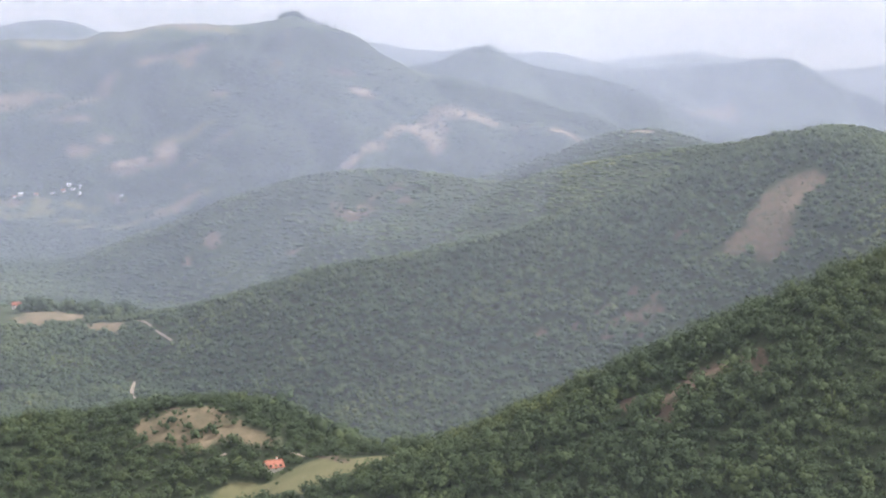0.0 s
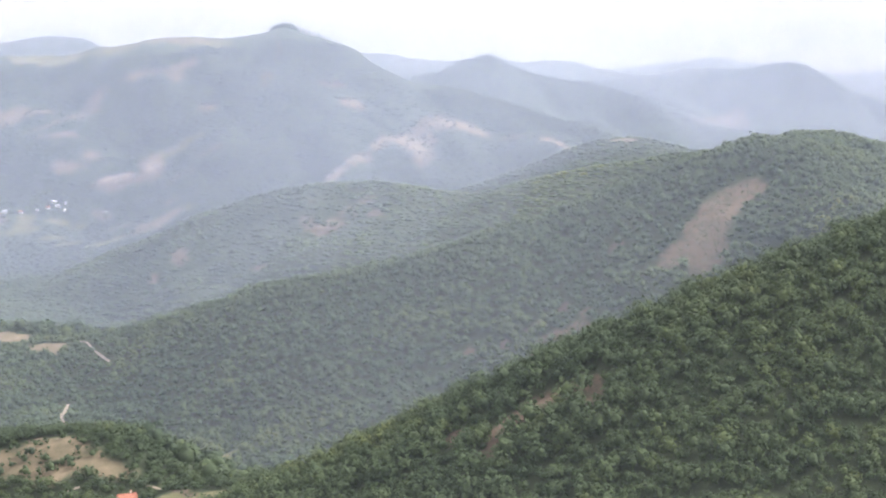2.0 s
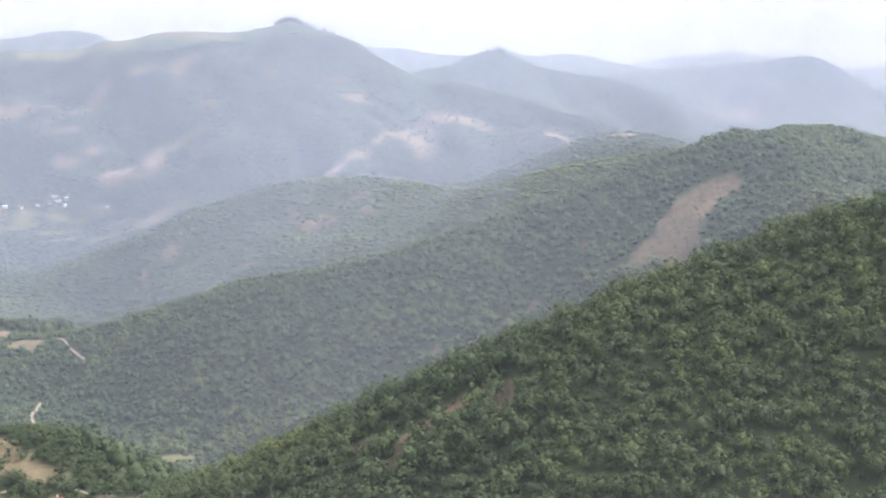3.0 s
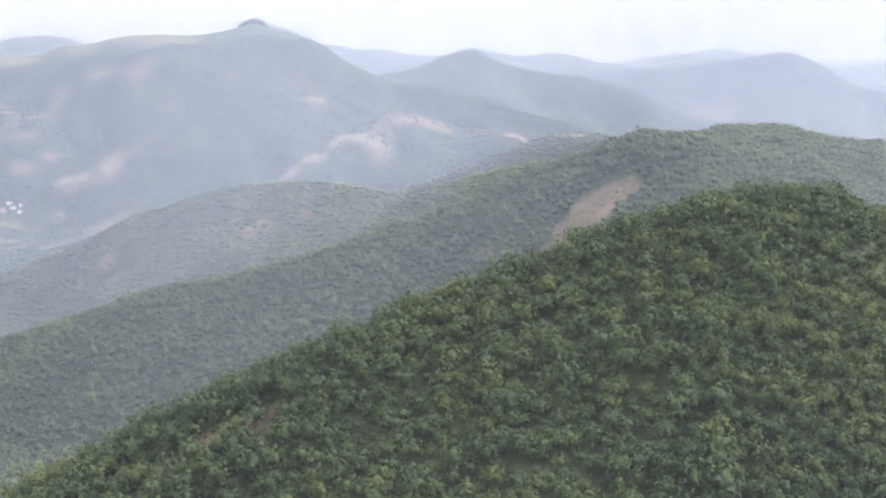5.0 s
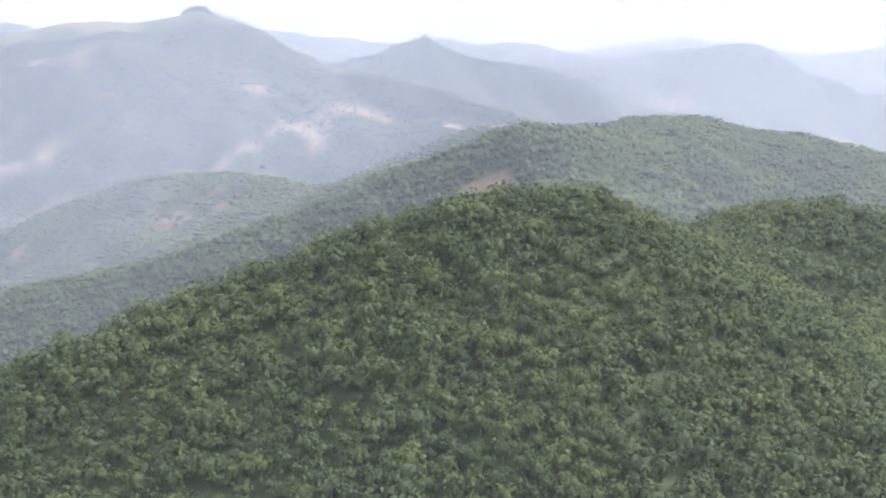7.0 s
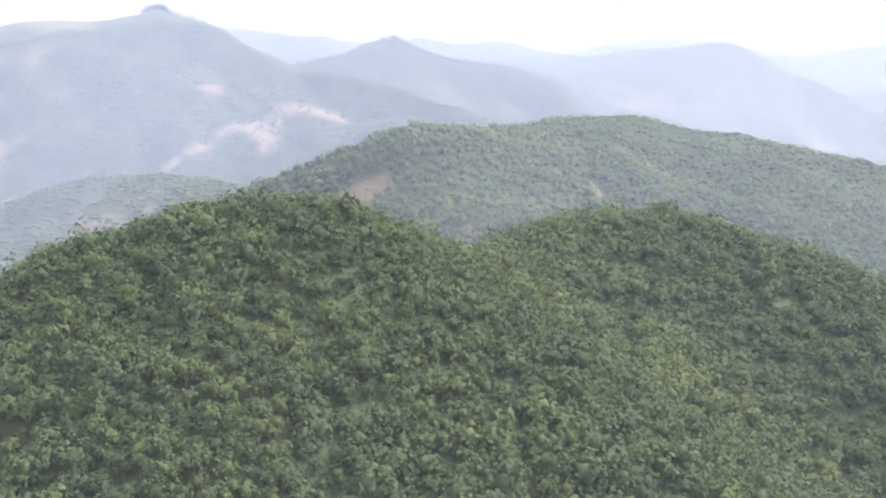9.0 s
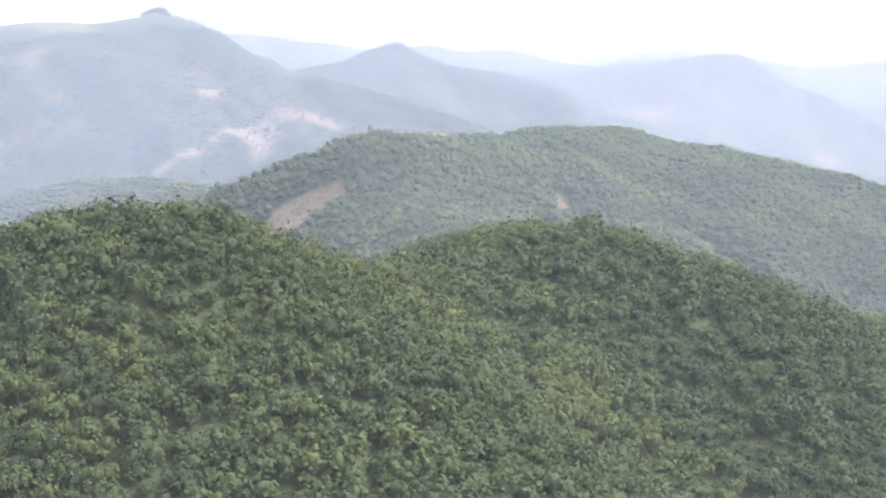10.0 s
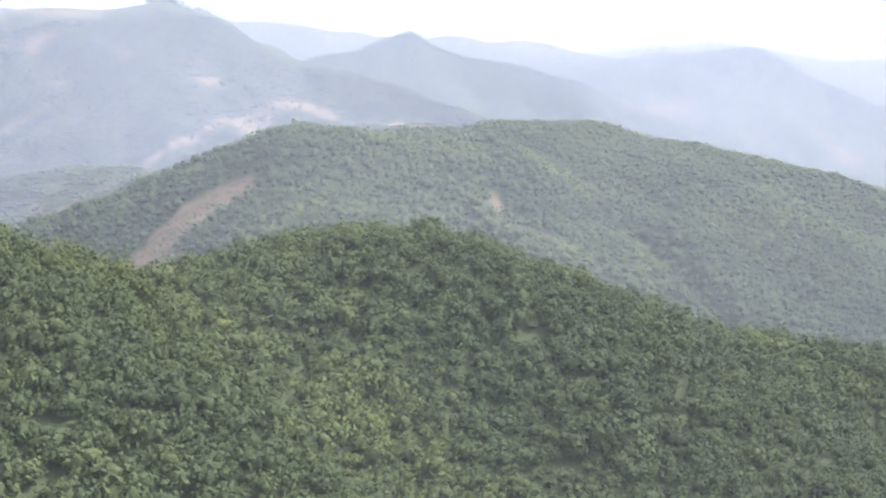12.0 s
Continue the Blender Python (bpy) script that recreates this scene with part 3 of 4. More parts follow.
def crown_form(seed, boughs, sprays, spray_size, level, fill):
    """A crown about 1 m in radius and 1.7 m high, its foot at z = 0: a lumpy mass with leafy sprays round several boughs."""
    r = np.random.RandomState(seed)
    centres, radii = [(0, 0, 0.98)], [r.uniform(0.5, 0.64)]
    for k in range(1, boughs):
        a = 6.283 * k / max(1, boughs - 1) + r.uniform(-0.5, 0.5)
        out = r.uniform(0.38, 0.7)
        centres.append((out * math.cos(a), out * math.sin(a), r.uniform(0.45, 1.1)))
        radii.append(r.uniform(0.27, 0.46))
    if boughs == 1:
        centres, radii = [(0, 0, 0.75)], [0.8]
    centres, radii = np.array(centres), np.array(radii)
    # the mass: out to the farthest bough in each direction
    ball_v, ball_f = BALLS[level]
    q = np.array(Matrix.Rotation(r.uniform(0, 6.3), 3, Vector(r.normal(size=3))))
    mass = []
    for d in ball_v @ q:
        o = np.array((0, 0, 0.66)) - centres
        along = o @ d
        inner = along ** 2 - (o ** 2).sum(1) + radii ** 2
        reach = np.where(inner > 0, -along + np.sqrt(np.maximum(inner, 0)), 0).max()
        mass.append((0, 0, 0.66) + d * max(reach, 0.5) * r.uniform(0.9, 1.04) * fill)
    if boughs == 1:
        mass = [(p[0], p[1], (0.92 - 1.25 * (p[0] ** 2 + p[1] ** 2)) * r.uniform(0.9, 1.1) if p[2] > 0.72 else -0.15) for p in mass]
    mass = np.array(mass)
    ball_f = ball_f[mass[ball_f, 2].max(1) > (0.5 if boughs > 1 else 0.0)]      # its underside stays open
    v, f, smooth = [mass], [ball_f], [True] * len(ball_f)
    count, made = len(mass), 0
    while made < sprays:
        i = r.randint(boughs)
        d = r.normal(size=3)
        d[2] = d[2] * 0.9 + 0.25
        d /= np.linalg.norm(d)
        p = centres[i] + d * radii[i] * r.uniform(0.85, 1.25) * (1, 1, 0.95)
        if p[2] < 0.25 or (np.linalg.norm((p - centres) / radii[:, None], axis=1) < 0.72).any():
            continue
        n = d + r.normal(size=3) * 0.4 + (0, 0, 0.75)
        n /= np.linalg.norm(n)
        u = np.cross(n, r.normal(size=3))
        u /= np.linalg.norm(u) + 1e-9
        w = np.cross(n, u)
        s = spray_size * r.uniform(0.6, 1.4)
        droop = n * s * r.uniform(0.1, 0.5)
        f.append(np.array([[0, 1, 3], [1, 2, 3]]) + count)
        v.append(np.array([p + u * s - droop, p + w * s * r.uniform(0.5, 0.9), p - u * s * r.uniform(0.6, 1.0) - droop, p - w * s * r.uniform(0.5, 0.9)]))
        count, made = count + 4, made + 1
        smooth += [False, False]
    return np.vstack(v), np.vstack(f), np.array(smooth)


NEAR_FORMS = [crown_form(s, 11, 100, 0.154, 1, 0.64) for s in range(14)]
MID_FORMS = [crown_form(50 + s, 8, 13, 0.31, 1, 0.82) for s in range(12)]
FAR_FORMS = [crown_form(80 + s, 1, 0, 0.5, 1, 1.0) for s in range(8)]


def stand(x0, x1, y0, y1, gap, seed):
    """Places of trees, one in each square of the given gap, well jittered."""
    r = np.random.RandomState(seed)
    x, y = np.meshgrid(np.arange(x0, x1, gap), np.arange(y0, y1, gap))
    x, y = (x + r.uniform(-0.48, 0.48, x.shape) * gap).ravel(), (y + r.uniform(-0.48, 0.48, x.shape) * gap).ravel()
    return x, y, r


def open_ground(x, y):
    return np.maximum(np.maximum(inside(BARE, x, y), inside(STRAW, x, y)), inside(MEADOW, x, y))


def grow(name, forms, x, y, r, size, mat, label, slender=1.0, light=0.0, mixed=0.11):
    """One wood as one mesh: crowns of the given mean radius with short trunks hidden below."""
    z = height(x, y)
    n = len(x)
    which = r.randint(len(forms), size=n)
    turn = r.uniform(0, 6.283, n)
    lump = 1 + 0.26 * fbm(x, y, 30, 3)
    rad = size * (0.67 + 0.88 * r.uniform(size=n) ** 1.85) * lump
    tall = rad * slender * r.uniform(0.85, 1.3, n)
    # the light shift and the groves put slope sun and shade into the tint
    tint = np.clip(0.42 + light + (0.27 + 0.2 * (y[0] > 650)) * fbm(x + 300, y, 42, 3) + 0.17 * inside(LIT_GROVES, x, y) + r.normal(0, mixed, n) + (r.uniform(size=n) > 0.97) * 0.2, 0, 1)
    lean = r.normal(0, 0.08, (n, 2))
    vs, fs, ts, ss, base = [], [], [], [], 0
    for k, (v, f, s) in enumerate(forms):
        m = np.where(which == k)[0]
        if not len(m):
            continue
        c, d = np.cos(turn[m])[:, None], np.sin(turn[m])[:, None]
        vx = (v[None, :, 0] * c - v[None, :, 1] * d) * rad[m, None] + v[None, :, 2] * lean[m, :1] * tall[m, None] + x[m, None]
        vy = (v[None, :, 0] * d + v[None, :, 1] * c) * rad[m, None] + v[None, :, 2] * lean[m, 1:] * tall[m, None] + y[m, None]
        vz = v[None, :, 2] * tall[m, None] + z[m, None]
        vs.append(np.stack([vx, vy, vz], -1).reshape(-1, 3))
        fs.append((f[None] + (np.arange(len(m)) * len(v))[:, None, None] + base).reshape(-1, 3))
        ts.append(np.repeat(tint[m], len(v)))
        ss.append(np.tile(s, len(m)))
        base += len(m) * len(v)
    ob = new(name, mesh_from(name, np.vstack(vs), np.vstack(fs), mat, np.concatenate(ts), np.concatenate(ss)))
    return tagged(ob, label, "forest", kind="stuff")


def wood(name, forms, box, gap, seed, size, mat, label, keep=None, slender=1.0, light=0.0, mixed=0.11):
    x, y, r = stand(*box, gap, seed)
    shut = open_ground(x, y) < 0.42 + 0.1 * r.uniform(size=len(x))
    shut &= ~near_track(x, y) & (np.hypot(x + 65, y - 538) > 4.6)
    if keep is not None:
        shut &= keep(x, y)
    grow(name, forms, x[shut], y[shut], r, size, mat, label, slender, light, mixed)


def near_band(x, y):
    """The slopes of the near hills that face south, and a strip past their crests."""
    line = np.interp(x, [-300, -160, -91, -51, -25, 0, 40, 93, 158, 239, 256, 280, 303, 327, 375, 420, 492, 600], [575, 612, 600, 572, 520, 497, 484, 474, 482, 500, 530, 580, 610, 628, 622, 668, 710, 775])
    low = np.interp(x, [-300, -180, -82, 0, 70, 120, 155, 186, 240, 286, 322, 336, 393, 434, 460, 600], [540, 532, 512, 422, 383, 364, 362, 366, 371, 390, 411, 443, 501, 539, 566, 650])
    return (y < line) & (y > low)

PICKED = (208, 250, 381, 432)      # a stretch of the near slope whose trees stand singly


def picked(x, y):
    return (x > PICKED[0] + 0.4) & (x < PICKED[1] - 1.6) & (y > PICKED[2] + 0.4) & (y < PICKED[3] - 1.6)


def front_of_middle(x, y):
    """The middle ridge's visible slopes, and a strip past its crest."""
    line = np.interp(x, [-420, -330, -241, -133, -63, 59, 142, 224, 240], [1200, 1130, 1075, 1025, 990, 945, 935, 925, 1090])
    return y < line


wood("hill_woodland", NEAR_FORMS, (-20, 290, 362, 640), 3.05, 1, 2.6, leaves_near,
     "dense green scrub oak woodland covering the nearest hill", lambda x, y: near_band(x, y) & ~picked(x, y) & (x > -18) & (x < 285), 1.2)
# tint lowered to imitate shade on this hill's flank
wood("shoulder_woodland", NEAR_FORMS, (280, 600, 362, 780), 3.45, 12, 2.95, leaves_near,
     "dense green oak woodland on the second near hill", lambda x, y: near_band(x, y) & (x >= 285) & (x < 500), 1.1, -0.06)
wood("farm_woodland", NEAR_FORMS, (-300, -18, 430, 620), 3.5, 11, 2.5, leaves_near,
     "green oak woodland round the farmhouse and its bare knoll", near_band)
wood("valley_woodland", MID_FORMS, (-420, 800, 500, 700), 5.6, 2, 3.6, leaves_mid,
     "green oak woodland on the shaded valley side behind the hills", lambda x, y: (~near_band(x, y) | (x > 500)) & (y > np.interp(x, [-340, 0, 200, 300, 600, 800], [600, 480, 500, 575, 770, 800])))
# tint raised on both ridge woods to imitate sunlit crown tops
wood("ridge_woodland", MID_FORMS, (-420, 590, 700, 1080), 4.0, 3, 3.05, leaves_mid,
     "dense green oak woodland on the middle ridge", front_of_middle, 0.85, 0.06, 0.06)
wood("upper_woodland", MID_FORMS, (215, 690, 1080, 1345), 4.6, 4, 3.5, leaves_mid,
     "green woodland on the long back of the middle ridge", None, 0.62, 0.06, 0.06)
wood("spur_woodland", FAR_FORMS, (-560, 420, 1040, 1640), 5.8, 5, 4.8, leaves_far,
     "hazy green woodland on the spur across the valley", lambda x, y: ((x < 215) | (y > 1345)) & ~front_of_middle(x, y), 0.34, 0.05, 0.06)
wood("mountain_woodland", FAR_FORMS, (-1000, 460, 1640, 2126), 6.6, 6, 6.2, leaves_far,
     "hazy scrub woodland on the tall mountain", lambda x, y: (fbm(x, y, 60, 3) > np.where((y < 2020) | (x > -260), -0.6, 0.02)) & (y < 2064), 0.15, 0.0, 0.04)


def below_hills(x, y):
    """How far in front of the near hills' woods a place lies."""
    return np.interp(x, [-300, -180, -82, 0, 70, 120, 286, 393, 460, 600, 800], [536, 528, 508, 418, 379, 360, 386, 497, 562, 646, 700]) - y


wood("foot_woodland", FAR_FORMS, (-300, 700, 260, 690), 6.0, 13, 3.2, leaves_mid,
     "green woodland at the foot of the near hills", lambda x, y: (below_hills(x, y) > 0) & (below_hills(x, y) < 70))
wood("lowland_woodland", FAR_FORMS, (-420, 760, -260, 560), 17.0, 15, 4.8, leaves_mid,
     "scattered woodland on the low ground before the hills", lambda x, y: below_hills(x, y) > 70)


def along_crests(x, y):
    """The upper slopes of the hills behind the mountain."""
    hit = np.zeros(len(x), bool)
    for _, _, c in CRESTS[-5:-3]:
        d = np.hypot(x[:, None] - c[None, :, 0], y[:, None] - c[None, :, 1])
        hit |= (d.min(1) < 95) & (y < c[d.argmin(1), 1] + 8)
    return hit


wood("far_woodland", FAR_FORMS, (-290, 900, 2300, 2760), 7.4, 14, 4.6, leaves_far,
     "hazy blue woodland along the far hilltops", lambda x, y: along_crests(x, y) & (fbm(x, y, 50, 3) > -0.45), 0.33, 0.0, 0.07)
wood("field_grove", MID_FORMS, (-336, -226, 1104, 1136), 6.0, 10, 5.4, leaves_mid, "dark row of tall trees behind a straw field")


def shrubs(name, box, gap, seed, size, mat, label, chance):
    """Bushes scattered thinly over open ground."""
    x, y, r = stand(*box, gap, seed)
    keep = (np.maximum(inside(BARE, x, y), inside(STRAW, x, y)) > 0.45) & (r.uniform(size=len(x)) < chance * (1 + 2.5 * fbm(x, y, 9, 2)))
    grow(name, MID_FORMS, x[keep], y[keep], r, size, mat, label)


shrubs("knoll_shrubs", (-150, 130, 420, 610), 3.2, 21, 1.0, leaves_near, "scattered green bushes on a dry bare knoll", 0.6)
shrubs("knoll_bushes", (-150, -60, 540, 610), 5.0, 25, 2.1, leaves_near, "large round bushes on the dry grass knoll", 0.5)
shrubs("clearing_shrubs", (-20, 460, 600, 930), 2.0, 22, 0.58, leaves_mid, "low scrub growing back over cleared hillside", 0.62)
shrubs("spur_shrubs", (-420, 120, 1180, 1560), 5.0, 23, 2.2, leaves_far, "dark bushes dotting an eroded slope", 0.45)
shrubs("quarry_shrubs", (-640, 260, 1600, 2030), 6.5, 24, 2.3, leaves_far, "dark bushes dotting pale eroded ground", 0.55)


# ---- single trees of the near slope ----
def part(name, mesh, parent, label=""):
    ob = new(name, mesh)
    ob.parent = parent
    return tagged(ob, label)


def trunk_mesh(seed, tall):
    """A tapered, slightly bent trunk with three limbs."""
    r = np.random.RandomState(seed)
    v, f = [], []

    def limb(a, b, ra, rb):
        a, b = np.array(a, float), np.array(b, float)
        mid = (a + b) / 2 + r.normal(0, 0.06, 3) * np.linalg.norm(b - a)
        d = (b - a) / np.linalg.norm(b - a)
        u = np.cross(d, (0.31, 0.93, 0.2))
        u /= np.linalg.norm(u)
        w = np.cross(d, u)
        k = len(v)
        for c, rad in ((a, ra), (mid, (ra + rb) / 2), (b, rb)):
            for q in range(6):
                v.append(c + rad * (math.cos(q * math.pi / 3) * u + math.sin(q * math.pi / 3) * w))
        for ring in (0, 6):
            for q in range(6):
                f.append((k + ring + q, k + ring + (q + 1) % 6, k + ring + 6 + (q + 1) % 6, k + ring + 6 + q))

    limb((0, 0, -0.4), (0.05, 0.03, 0.5 * tall), 0.14, 0.09)
    for q in range(3):
        a = q * 2.1 + r.uniform(0, 1)
        limb((0.04, 0.03, 0.42 * tall), (0.8 * math.cos(a), 0.8 * math.sin(a), 0.75 * tall), 0.07, 0.03)
    me = mesh_from("trunk", np.array(v), np.array(f), bark, smooth=np.ones(len(f), bool))
    return me


def oak(seed):
    rr_ = np.random.RandomState(900 + seed)
    v, f, s = crown_form(200 + seed, 11, 130, 0.148, 1, 0.66)
    tall = rr_.uniform(2.4, 3.1)
    top = new("oak_tree")
    v = v * (2.2, 2.2, tall) + (0, 0, 0.25)
    part("trunk", trunk_mesh(seed, 1.7 * tall), top)
    part("crown", mesh_from("crown", v, f, leaves_near, np.full(len(v), np.clip(rr_.normal(0.45, 0.2), 0, 1)), s), top)
    return tagged(top, "low green scrub oak with a rounded leafy crown on the slope", "tree", group="scrub oaks on the near slope")


kinds = [oak(k) for k in range(12)]
ox, oy, orand = stand(*PICKED, 3.0, 31)
ox, oy = ox[:300], oy[:300]
oz = height(ox, oy)
for k, (x, y, z) in enumerate(zip(ox, oy, oz)):
    size = orand.uniform(0.85, 1.4)
    m = Matrix.LocRotScale((x, y, z), Euler((orand.normal(0, 0.06), orand.normal(0, 0.06), orand.uniform(0, 6.28))), Vector((size, size, size * orand.uniform(0.9, 1.15))))
    if k < len(kinds):
        kinds[k].matrix_basis = m
    else:
        tree = kinds[k % len(kinds)].copy()
        scene.collection.objects.link(tree)
        tree.matrix_basis = m
        for child in kinds[k % len(kinds)].children:
            twin = child.copy()
            scene.collection.objects.link(twin)
            twin.parent = tree

lone = oak(40)
lone.matrix_basis = Matrix.LocRotScale((295, 1273, float(height([295], [1273])[0])), None, (1.2, 1.2, 1.9))
tagged(lone, "lone tall tree standing out on the ridge line", "tree", group="lone trees")

# trees close round the farmhouse
FARM_TREES = [(-72, 533, 1.0), (-66.5, 531, 0.62), (-61.5, 531.5, 0.6), (-69.5, 533, 0.6), (-80, 537, 1.35), (-76, 536, 1.1), (-83, 534, 1.0),
              (-55, 539, 0.75), (-51, 538, 0.6), (-58, 529, 0.5), (-62, 520, 0.4), (-70, 549, 0.7), (-49, 556, 1.1), (-45, 552, 1.2), (-41, 548, 1.3),
              (-38, 545, 1.0), (-31, 521, 0.55), (-28, 517, 0.6), (-25, 514, 0.5), (-89, 586, 1.6), (-84, 582, 1.5), (-80, 578, 1.3), (-94, 588, 1.2)]
for k, (x, y, size) in enumerate(FARM_TREES):
    tree = copy_thing(kinds[k % len(kinds)], pose(0, 0, 0))
    tree.matrix_basis = Matrix.LocRotScale((x, y, float(height([x], [y])[0])), Euler((0, 0, 1.7 * k)), (size, size, size))
    tagged(tree, "dense green tree beside the farmhouse", "tree", group="trees round the farmhouse")


def far_trees(places, label, group, seed, slim=0.28):
    """Tall single trees on a far skyline: x, y, height in metres."""
    r = np.random.RandomState(seed)
    for k, (x, y, tall) in enumerate(places):
        tall *= 1.35
        tree = copy_thing(kinds[(seed + k) % len(kinds)], pose(0, 0, 0))
        wide = tall / 4.6 * slim * r.uniform(0.75, 1.25)
        tree.matrix_basis = Matrix.LocRotScale((x, y, float(height([x], [y])[0]) - 0.3 * tall - 0.8), Euler((0, 0, r.uniform(0, 6.3))), (wide, wide, tall / 4.6))
        tagged(tree, label, "tree", group=group)


row_ = np.random.RandomState(77)
top_ = [(x + row_.uniform(-1.5, 1.5), 2112 + row_.uniform(-8, 4), 5 + 5 * math.exp(-((x + 226) / 14) ** 2) + row_.uniform(-2, 3)) for x in np.arange(-248, -205, 2.4)]
edge_ = [(x + row_.uniform(-3, 3), 2114 + row_.uniform(-4, 4), row_.uniform(6, 14) - 0.035 * (x + 203)) for x in np.arange(-203, -112, 4.2)]
far_trees(top_, "dark bushy tree on the mountain's wooded top", "trees on the mountain top", 4, 0.75)
far_trees(edge_, "dark slender tree on the mountain's wooded shoulder", "trees on the mountain shoulder", 3, 0.42)
far_trees([(-336 + 3.4 * k, 2108, h) for k, h in enumerate((4.0, 5.5, 4.5))], "small tree standing alone on the mountain crest", "trees on the mountain crest", 5, 0.7)
far_trees([(48 + 4.6 * k, 2437 + 3 * (k % 2), 6 + 5.0 * math.sin(math.pi * (k + 0.5) / 11)) for k in range(11)], "tall tree in a tuft on a far conical hilltop", "trees on the conical hill", 8, 0.7)


# ---- houses, tracks ----
def bmesh_part(name, bm, mat, parent, label=""):
    me = bpy.data.meshes.new(name)
    bm.to_mesh(me)
    bm.free()
    me.materials.append(mat)
    ob = new(name, me)
    ob.parent = parent
    return tagged(ob, label)


def box(x0, x1, y0, y1, z0, z1, bevel=0.0):
    bm = bmesh.new()
    bmesh.ops.create_cube(bm, size=1, matrix=Matrix.Translation(((x0 + x1) / 2, (y0 + y1) / 2, (z0 + z1) / 2)) @ Matrix.Diagonal((x1 - x0, y1 - y0, z1 - z0, 1)))
    if bevel:
        bmesh.ops.bevel(bm, geom=bm.edges[:], offset=bevel, segments=1, affect="EDGES")
    return bm


def gabled_walls(w, d, h, rise):
    """Outer walls with pointed ends, as one closed block."""
    bm = bmesh.new()
    ends = []
    for x in (-w / 2, w / 2):
        ends.append([bm.verts.new(p) for p in ((x, -d / 2, -1.5), (x, d / 2, -1.5), (x, d / 2, h), (x, 0, h + rise), (x, -d / 2, h))])
    bm.faces.new(ends[0][::-1])
    bm.faces.new(ends[1])
    for k in range(5):
        bm.faces.new((ends[0][k], ends[0][(k + 1) % 5], ends[1][(k + 1) % 5], ends[1][k]))
    bmesh.ops.recalc_face_normals(bm, faces=bm.faces[:])
    return bm


def roof_slope(w, d, h, rise, side):
    """One slope of the roof, with courses of tiles as steps."""
    bm = bmesh.new()
    over, n = 0.45, 9
    for k in range(n):
        a, b = k / n, (k + 1) / n
        ya, yb = side * (d / 2 + over) * (1 - a), side * (d / 2 + over) * (1 - b)
        fall = rise / (d / 2)
        za, zb = h + rise - abs(ya) * fall, h + rise - abs(yb) * fall
        lift = 0.06
        pts = [(-w / 2 - over, ya, za + 0.02 + lift), (w / 2 + over, ya, za + 0.02 + lift), (w / 2 + over, yb, zb + 0.02), (-w / 2 - over, yb, zb + 0.02)]
        low = [(x, y, z - 0.14) for x, y, z in pts]
        top, bot = [bm.verts.new(p) for p in pts], [bm.verts.new(p) for p in low]
        bm.faces.new(top)
        bm.faces.new(bot[::-1])
        for q in range(4):
            bm.faces.new((top[q], bot[q], bot[(q + 1) % 4], top[(q + 1) % 4]))
    bmesh.ops.recalc_face_normals(bm, faces=bm.faces[:])
    return bm


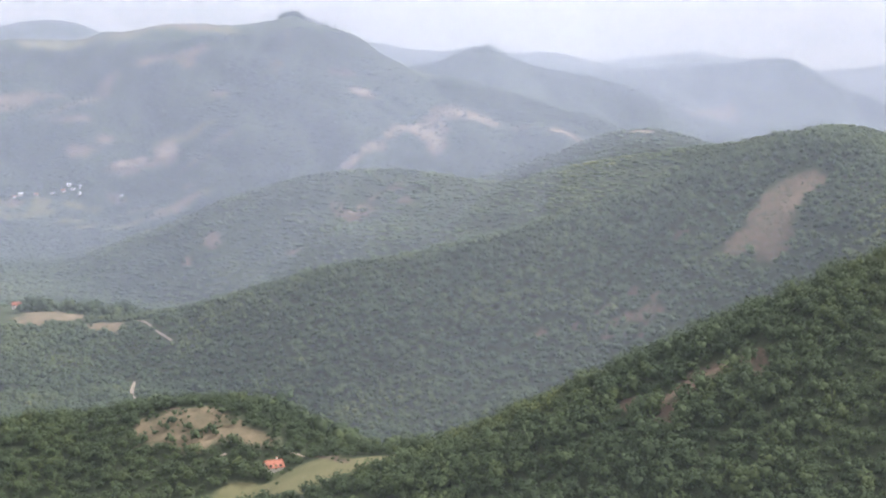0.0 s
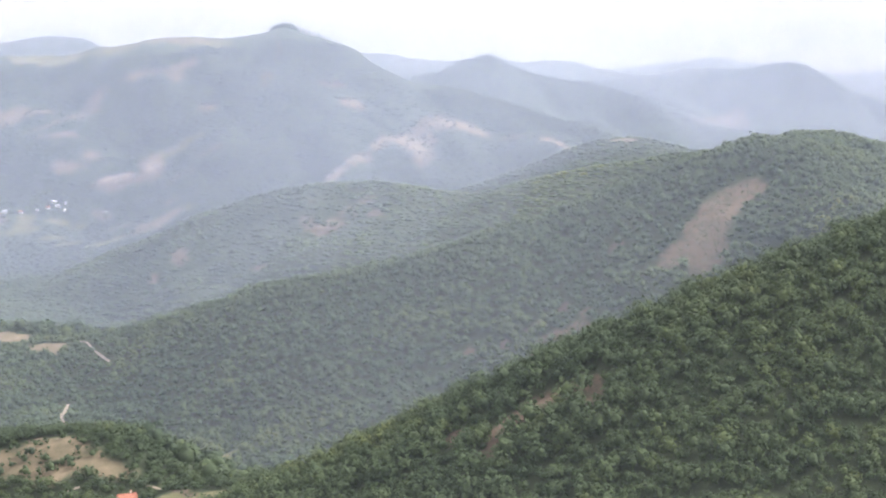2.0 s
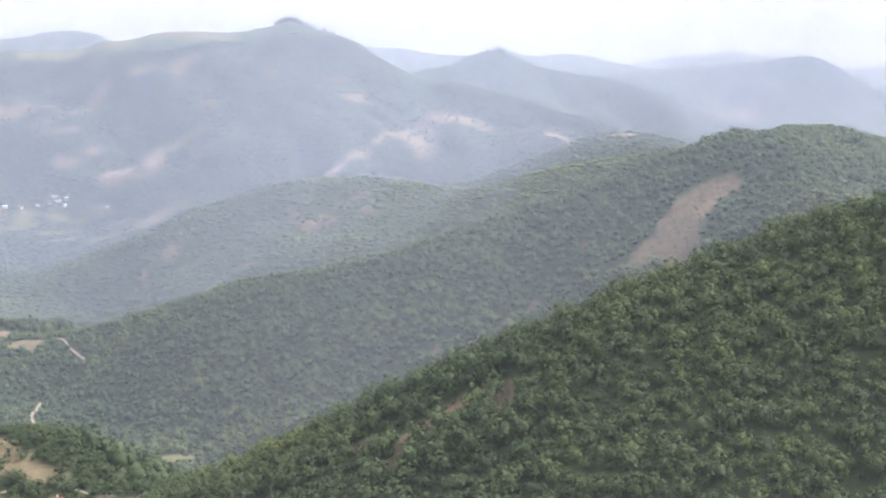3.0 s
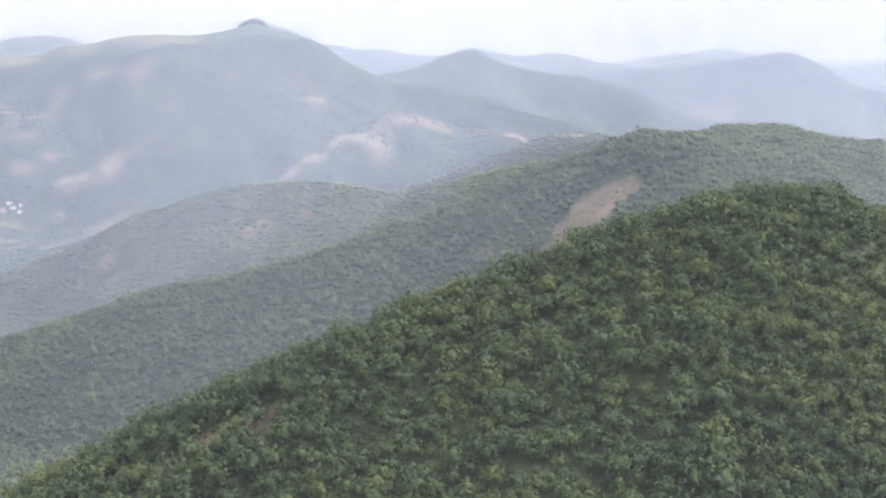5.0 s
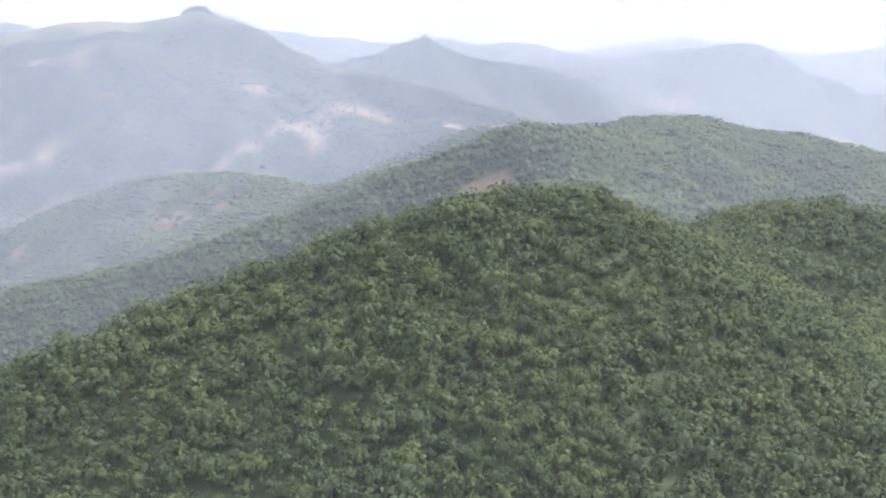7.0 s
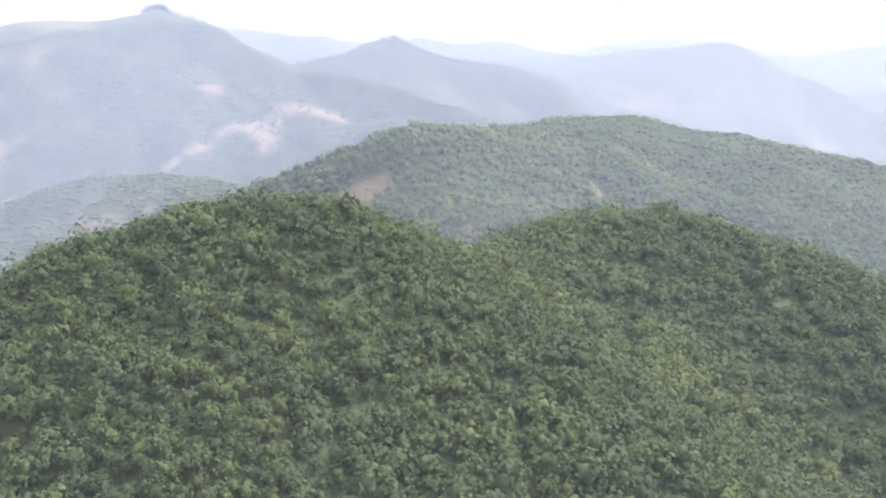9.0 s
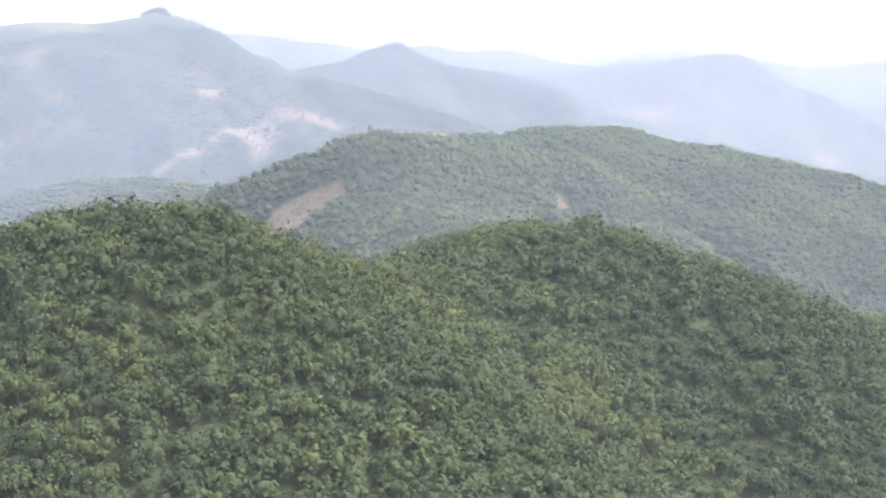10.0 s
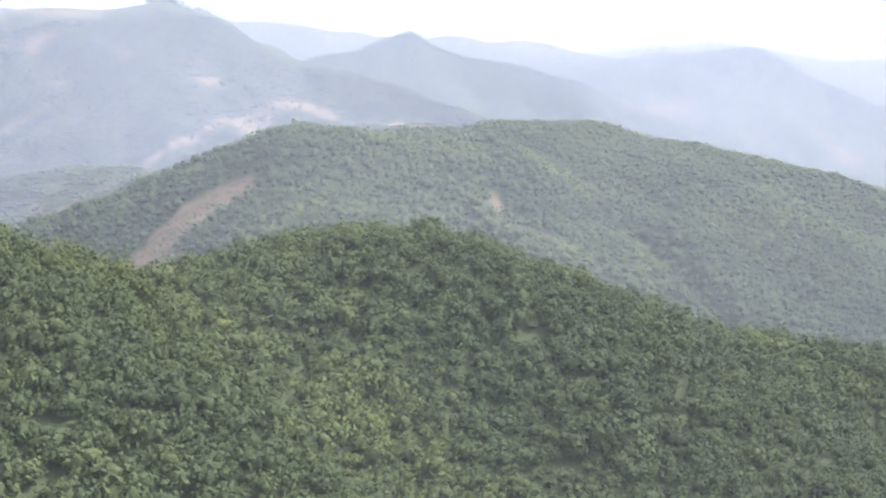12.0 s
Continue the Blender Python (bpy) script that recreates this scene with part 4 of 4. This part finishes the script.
def house(x, y, turn, w, d, h, rise, roof_mat, label, group, chimney=True):
    top = new("house")
    z = float(height([x], [y])[0])
    top.matrix_basis = pose(x, y, z, 0, 0, turn)
    bmesh_part("wall", gabled_walls(w, d, h, rise), plaster, top)
    for side in (-1, 1):
        bmesh_part("roof", roof_slope(w, d, h, rise, side), roof_mat, top)
    bmesh_part("ridge_cap", box(-w / 2 - 0.45, w / 2 + 0.45, -0.16, 0.16, h + rise - 0.02, h + rise + 0.16, 0.04), roof_mat, top)
    if chimney:
        stack = bmesh_part("chimney", box(w * 0.2, w * 0.2 + 0.6, 0.5, 1.1, h + rise * 0.4, h + rise + 0.8, 0.03), plaster, top)
        bmesh_part("cap", box(w * 0.2 - 0.08, w * 0.2 + 0.68, 0.42, 1.18, h + rise + 0.8, h + rise + 0.92), old_tile, stack)
    bmesh_part("door", box(-0.5, 0.5, -d / 2 - 0.05, -d / 2 + 0.04, 0.0, 2.0, 0.02), timber, top)
    for wx in (-w * 0.32, w * 0.3):
        frame_ = bmesh_part("window", box(wx - 0.55, wx + 0.55, -d / 2 - 0.06, -d / 2 + 0.04, 0.9, 2.0, 0.02), timber, top)
        bmesh_part("pane", box(wx - 0.45, wx + 0.45, -d / 2 - 0.075, -d / 2 - 0.062, 1.0, 1.9), dark_glass, frame_)
    return tagged(top, label, "house", group=group)


house(-65.5, 538.5, 24, 6.4, 6.2, 1.0, 2.0, clay_tile, "small whitewashed farmhouse with an orange tiled roof among trees", "farmhouses")
house(-347, 1136, 12, 6.4, 5.6, 3.4, 2.2, clay_tile, "two-storey white farmhouse with a tiled roof beside a straw field", "farmhouses")
VILLAGE = [(-491, 1767, 10), (-479, 1773, 20), (-469, 1780, 0), (-458, 1772, 70), (-535, 1753, 30), (-529, 1759, 15), (-405, 1770, 10), (-510, 1762, 0),
           (-475, 1785, 40), (-461, 1786, 60)]
for k, (x, y, turn) in enumerate(VILLAGE):
    house(x, y, turn, 3.8 + k % 3, 3.6, 1.5 + (k % 2) * 0.6, 1.0, (tin, old_tile, tin)[k % 3],
          ("small white village house with a pale tin roof", "small white village house with a weathered tile roof")[k % 3 == 1], "village houses", chimney=False)


def track(name, points, width, label):
    """A worn dirt road laid on the ground."""
    way = crest([(x, y, 0) for x, y in points], 2.0)[:, :2]
    d = np.gradient(way, axis=0)
    d /= np.linalg.norm(d, axis=1)[:, None] + 1e-9
    side = np.stack([-d[:, 1], d[:, 0]], -1)
    wide = width * (1 + 0.35 * fbm(way[:, 0], way[:, 1], 6, 2))[:, None] / 2
    rows_ = [way - side * wide, way, way + side * wide]
    v = np.vstack([np.column_stack([p, height(p[:, 0], p[:, 1]) + 0.45]) for p in rows_])
    n = len(way)
    i = np.arange(n - 1)
    q = np.vstack([np.stack([k * n + i, k * n + i + 1, (k + 1) * n + i + 1, (k + 1) * n + i], -1) for k in (0, 1)])[:, ::-1]
    return tagged(new(name, mesh_from(name, v, q, dirt_road, smooth=np.ones(len(q), bool))), label, "road", kind="structure")


for name, points, width, label in TRACKS:
    track(name, points, width, label)
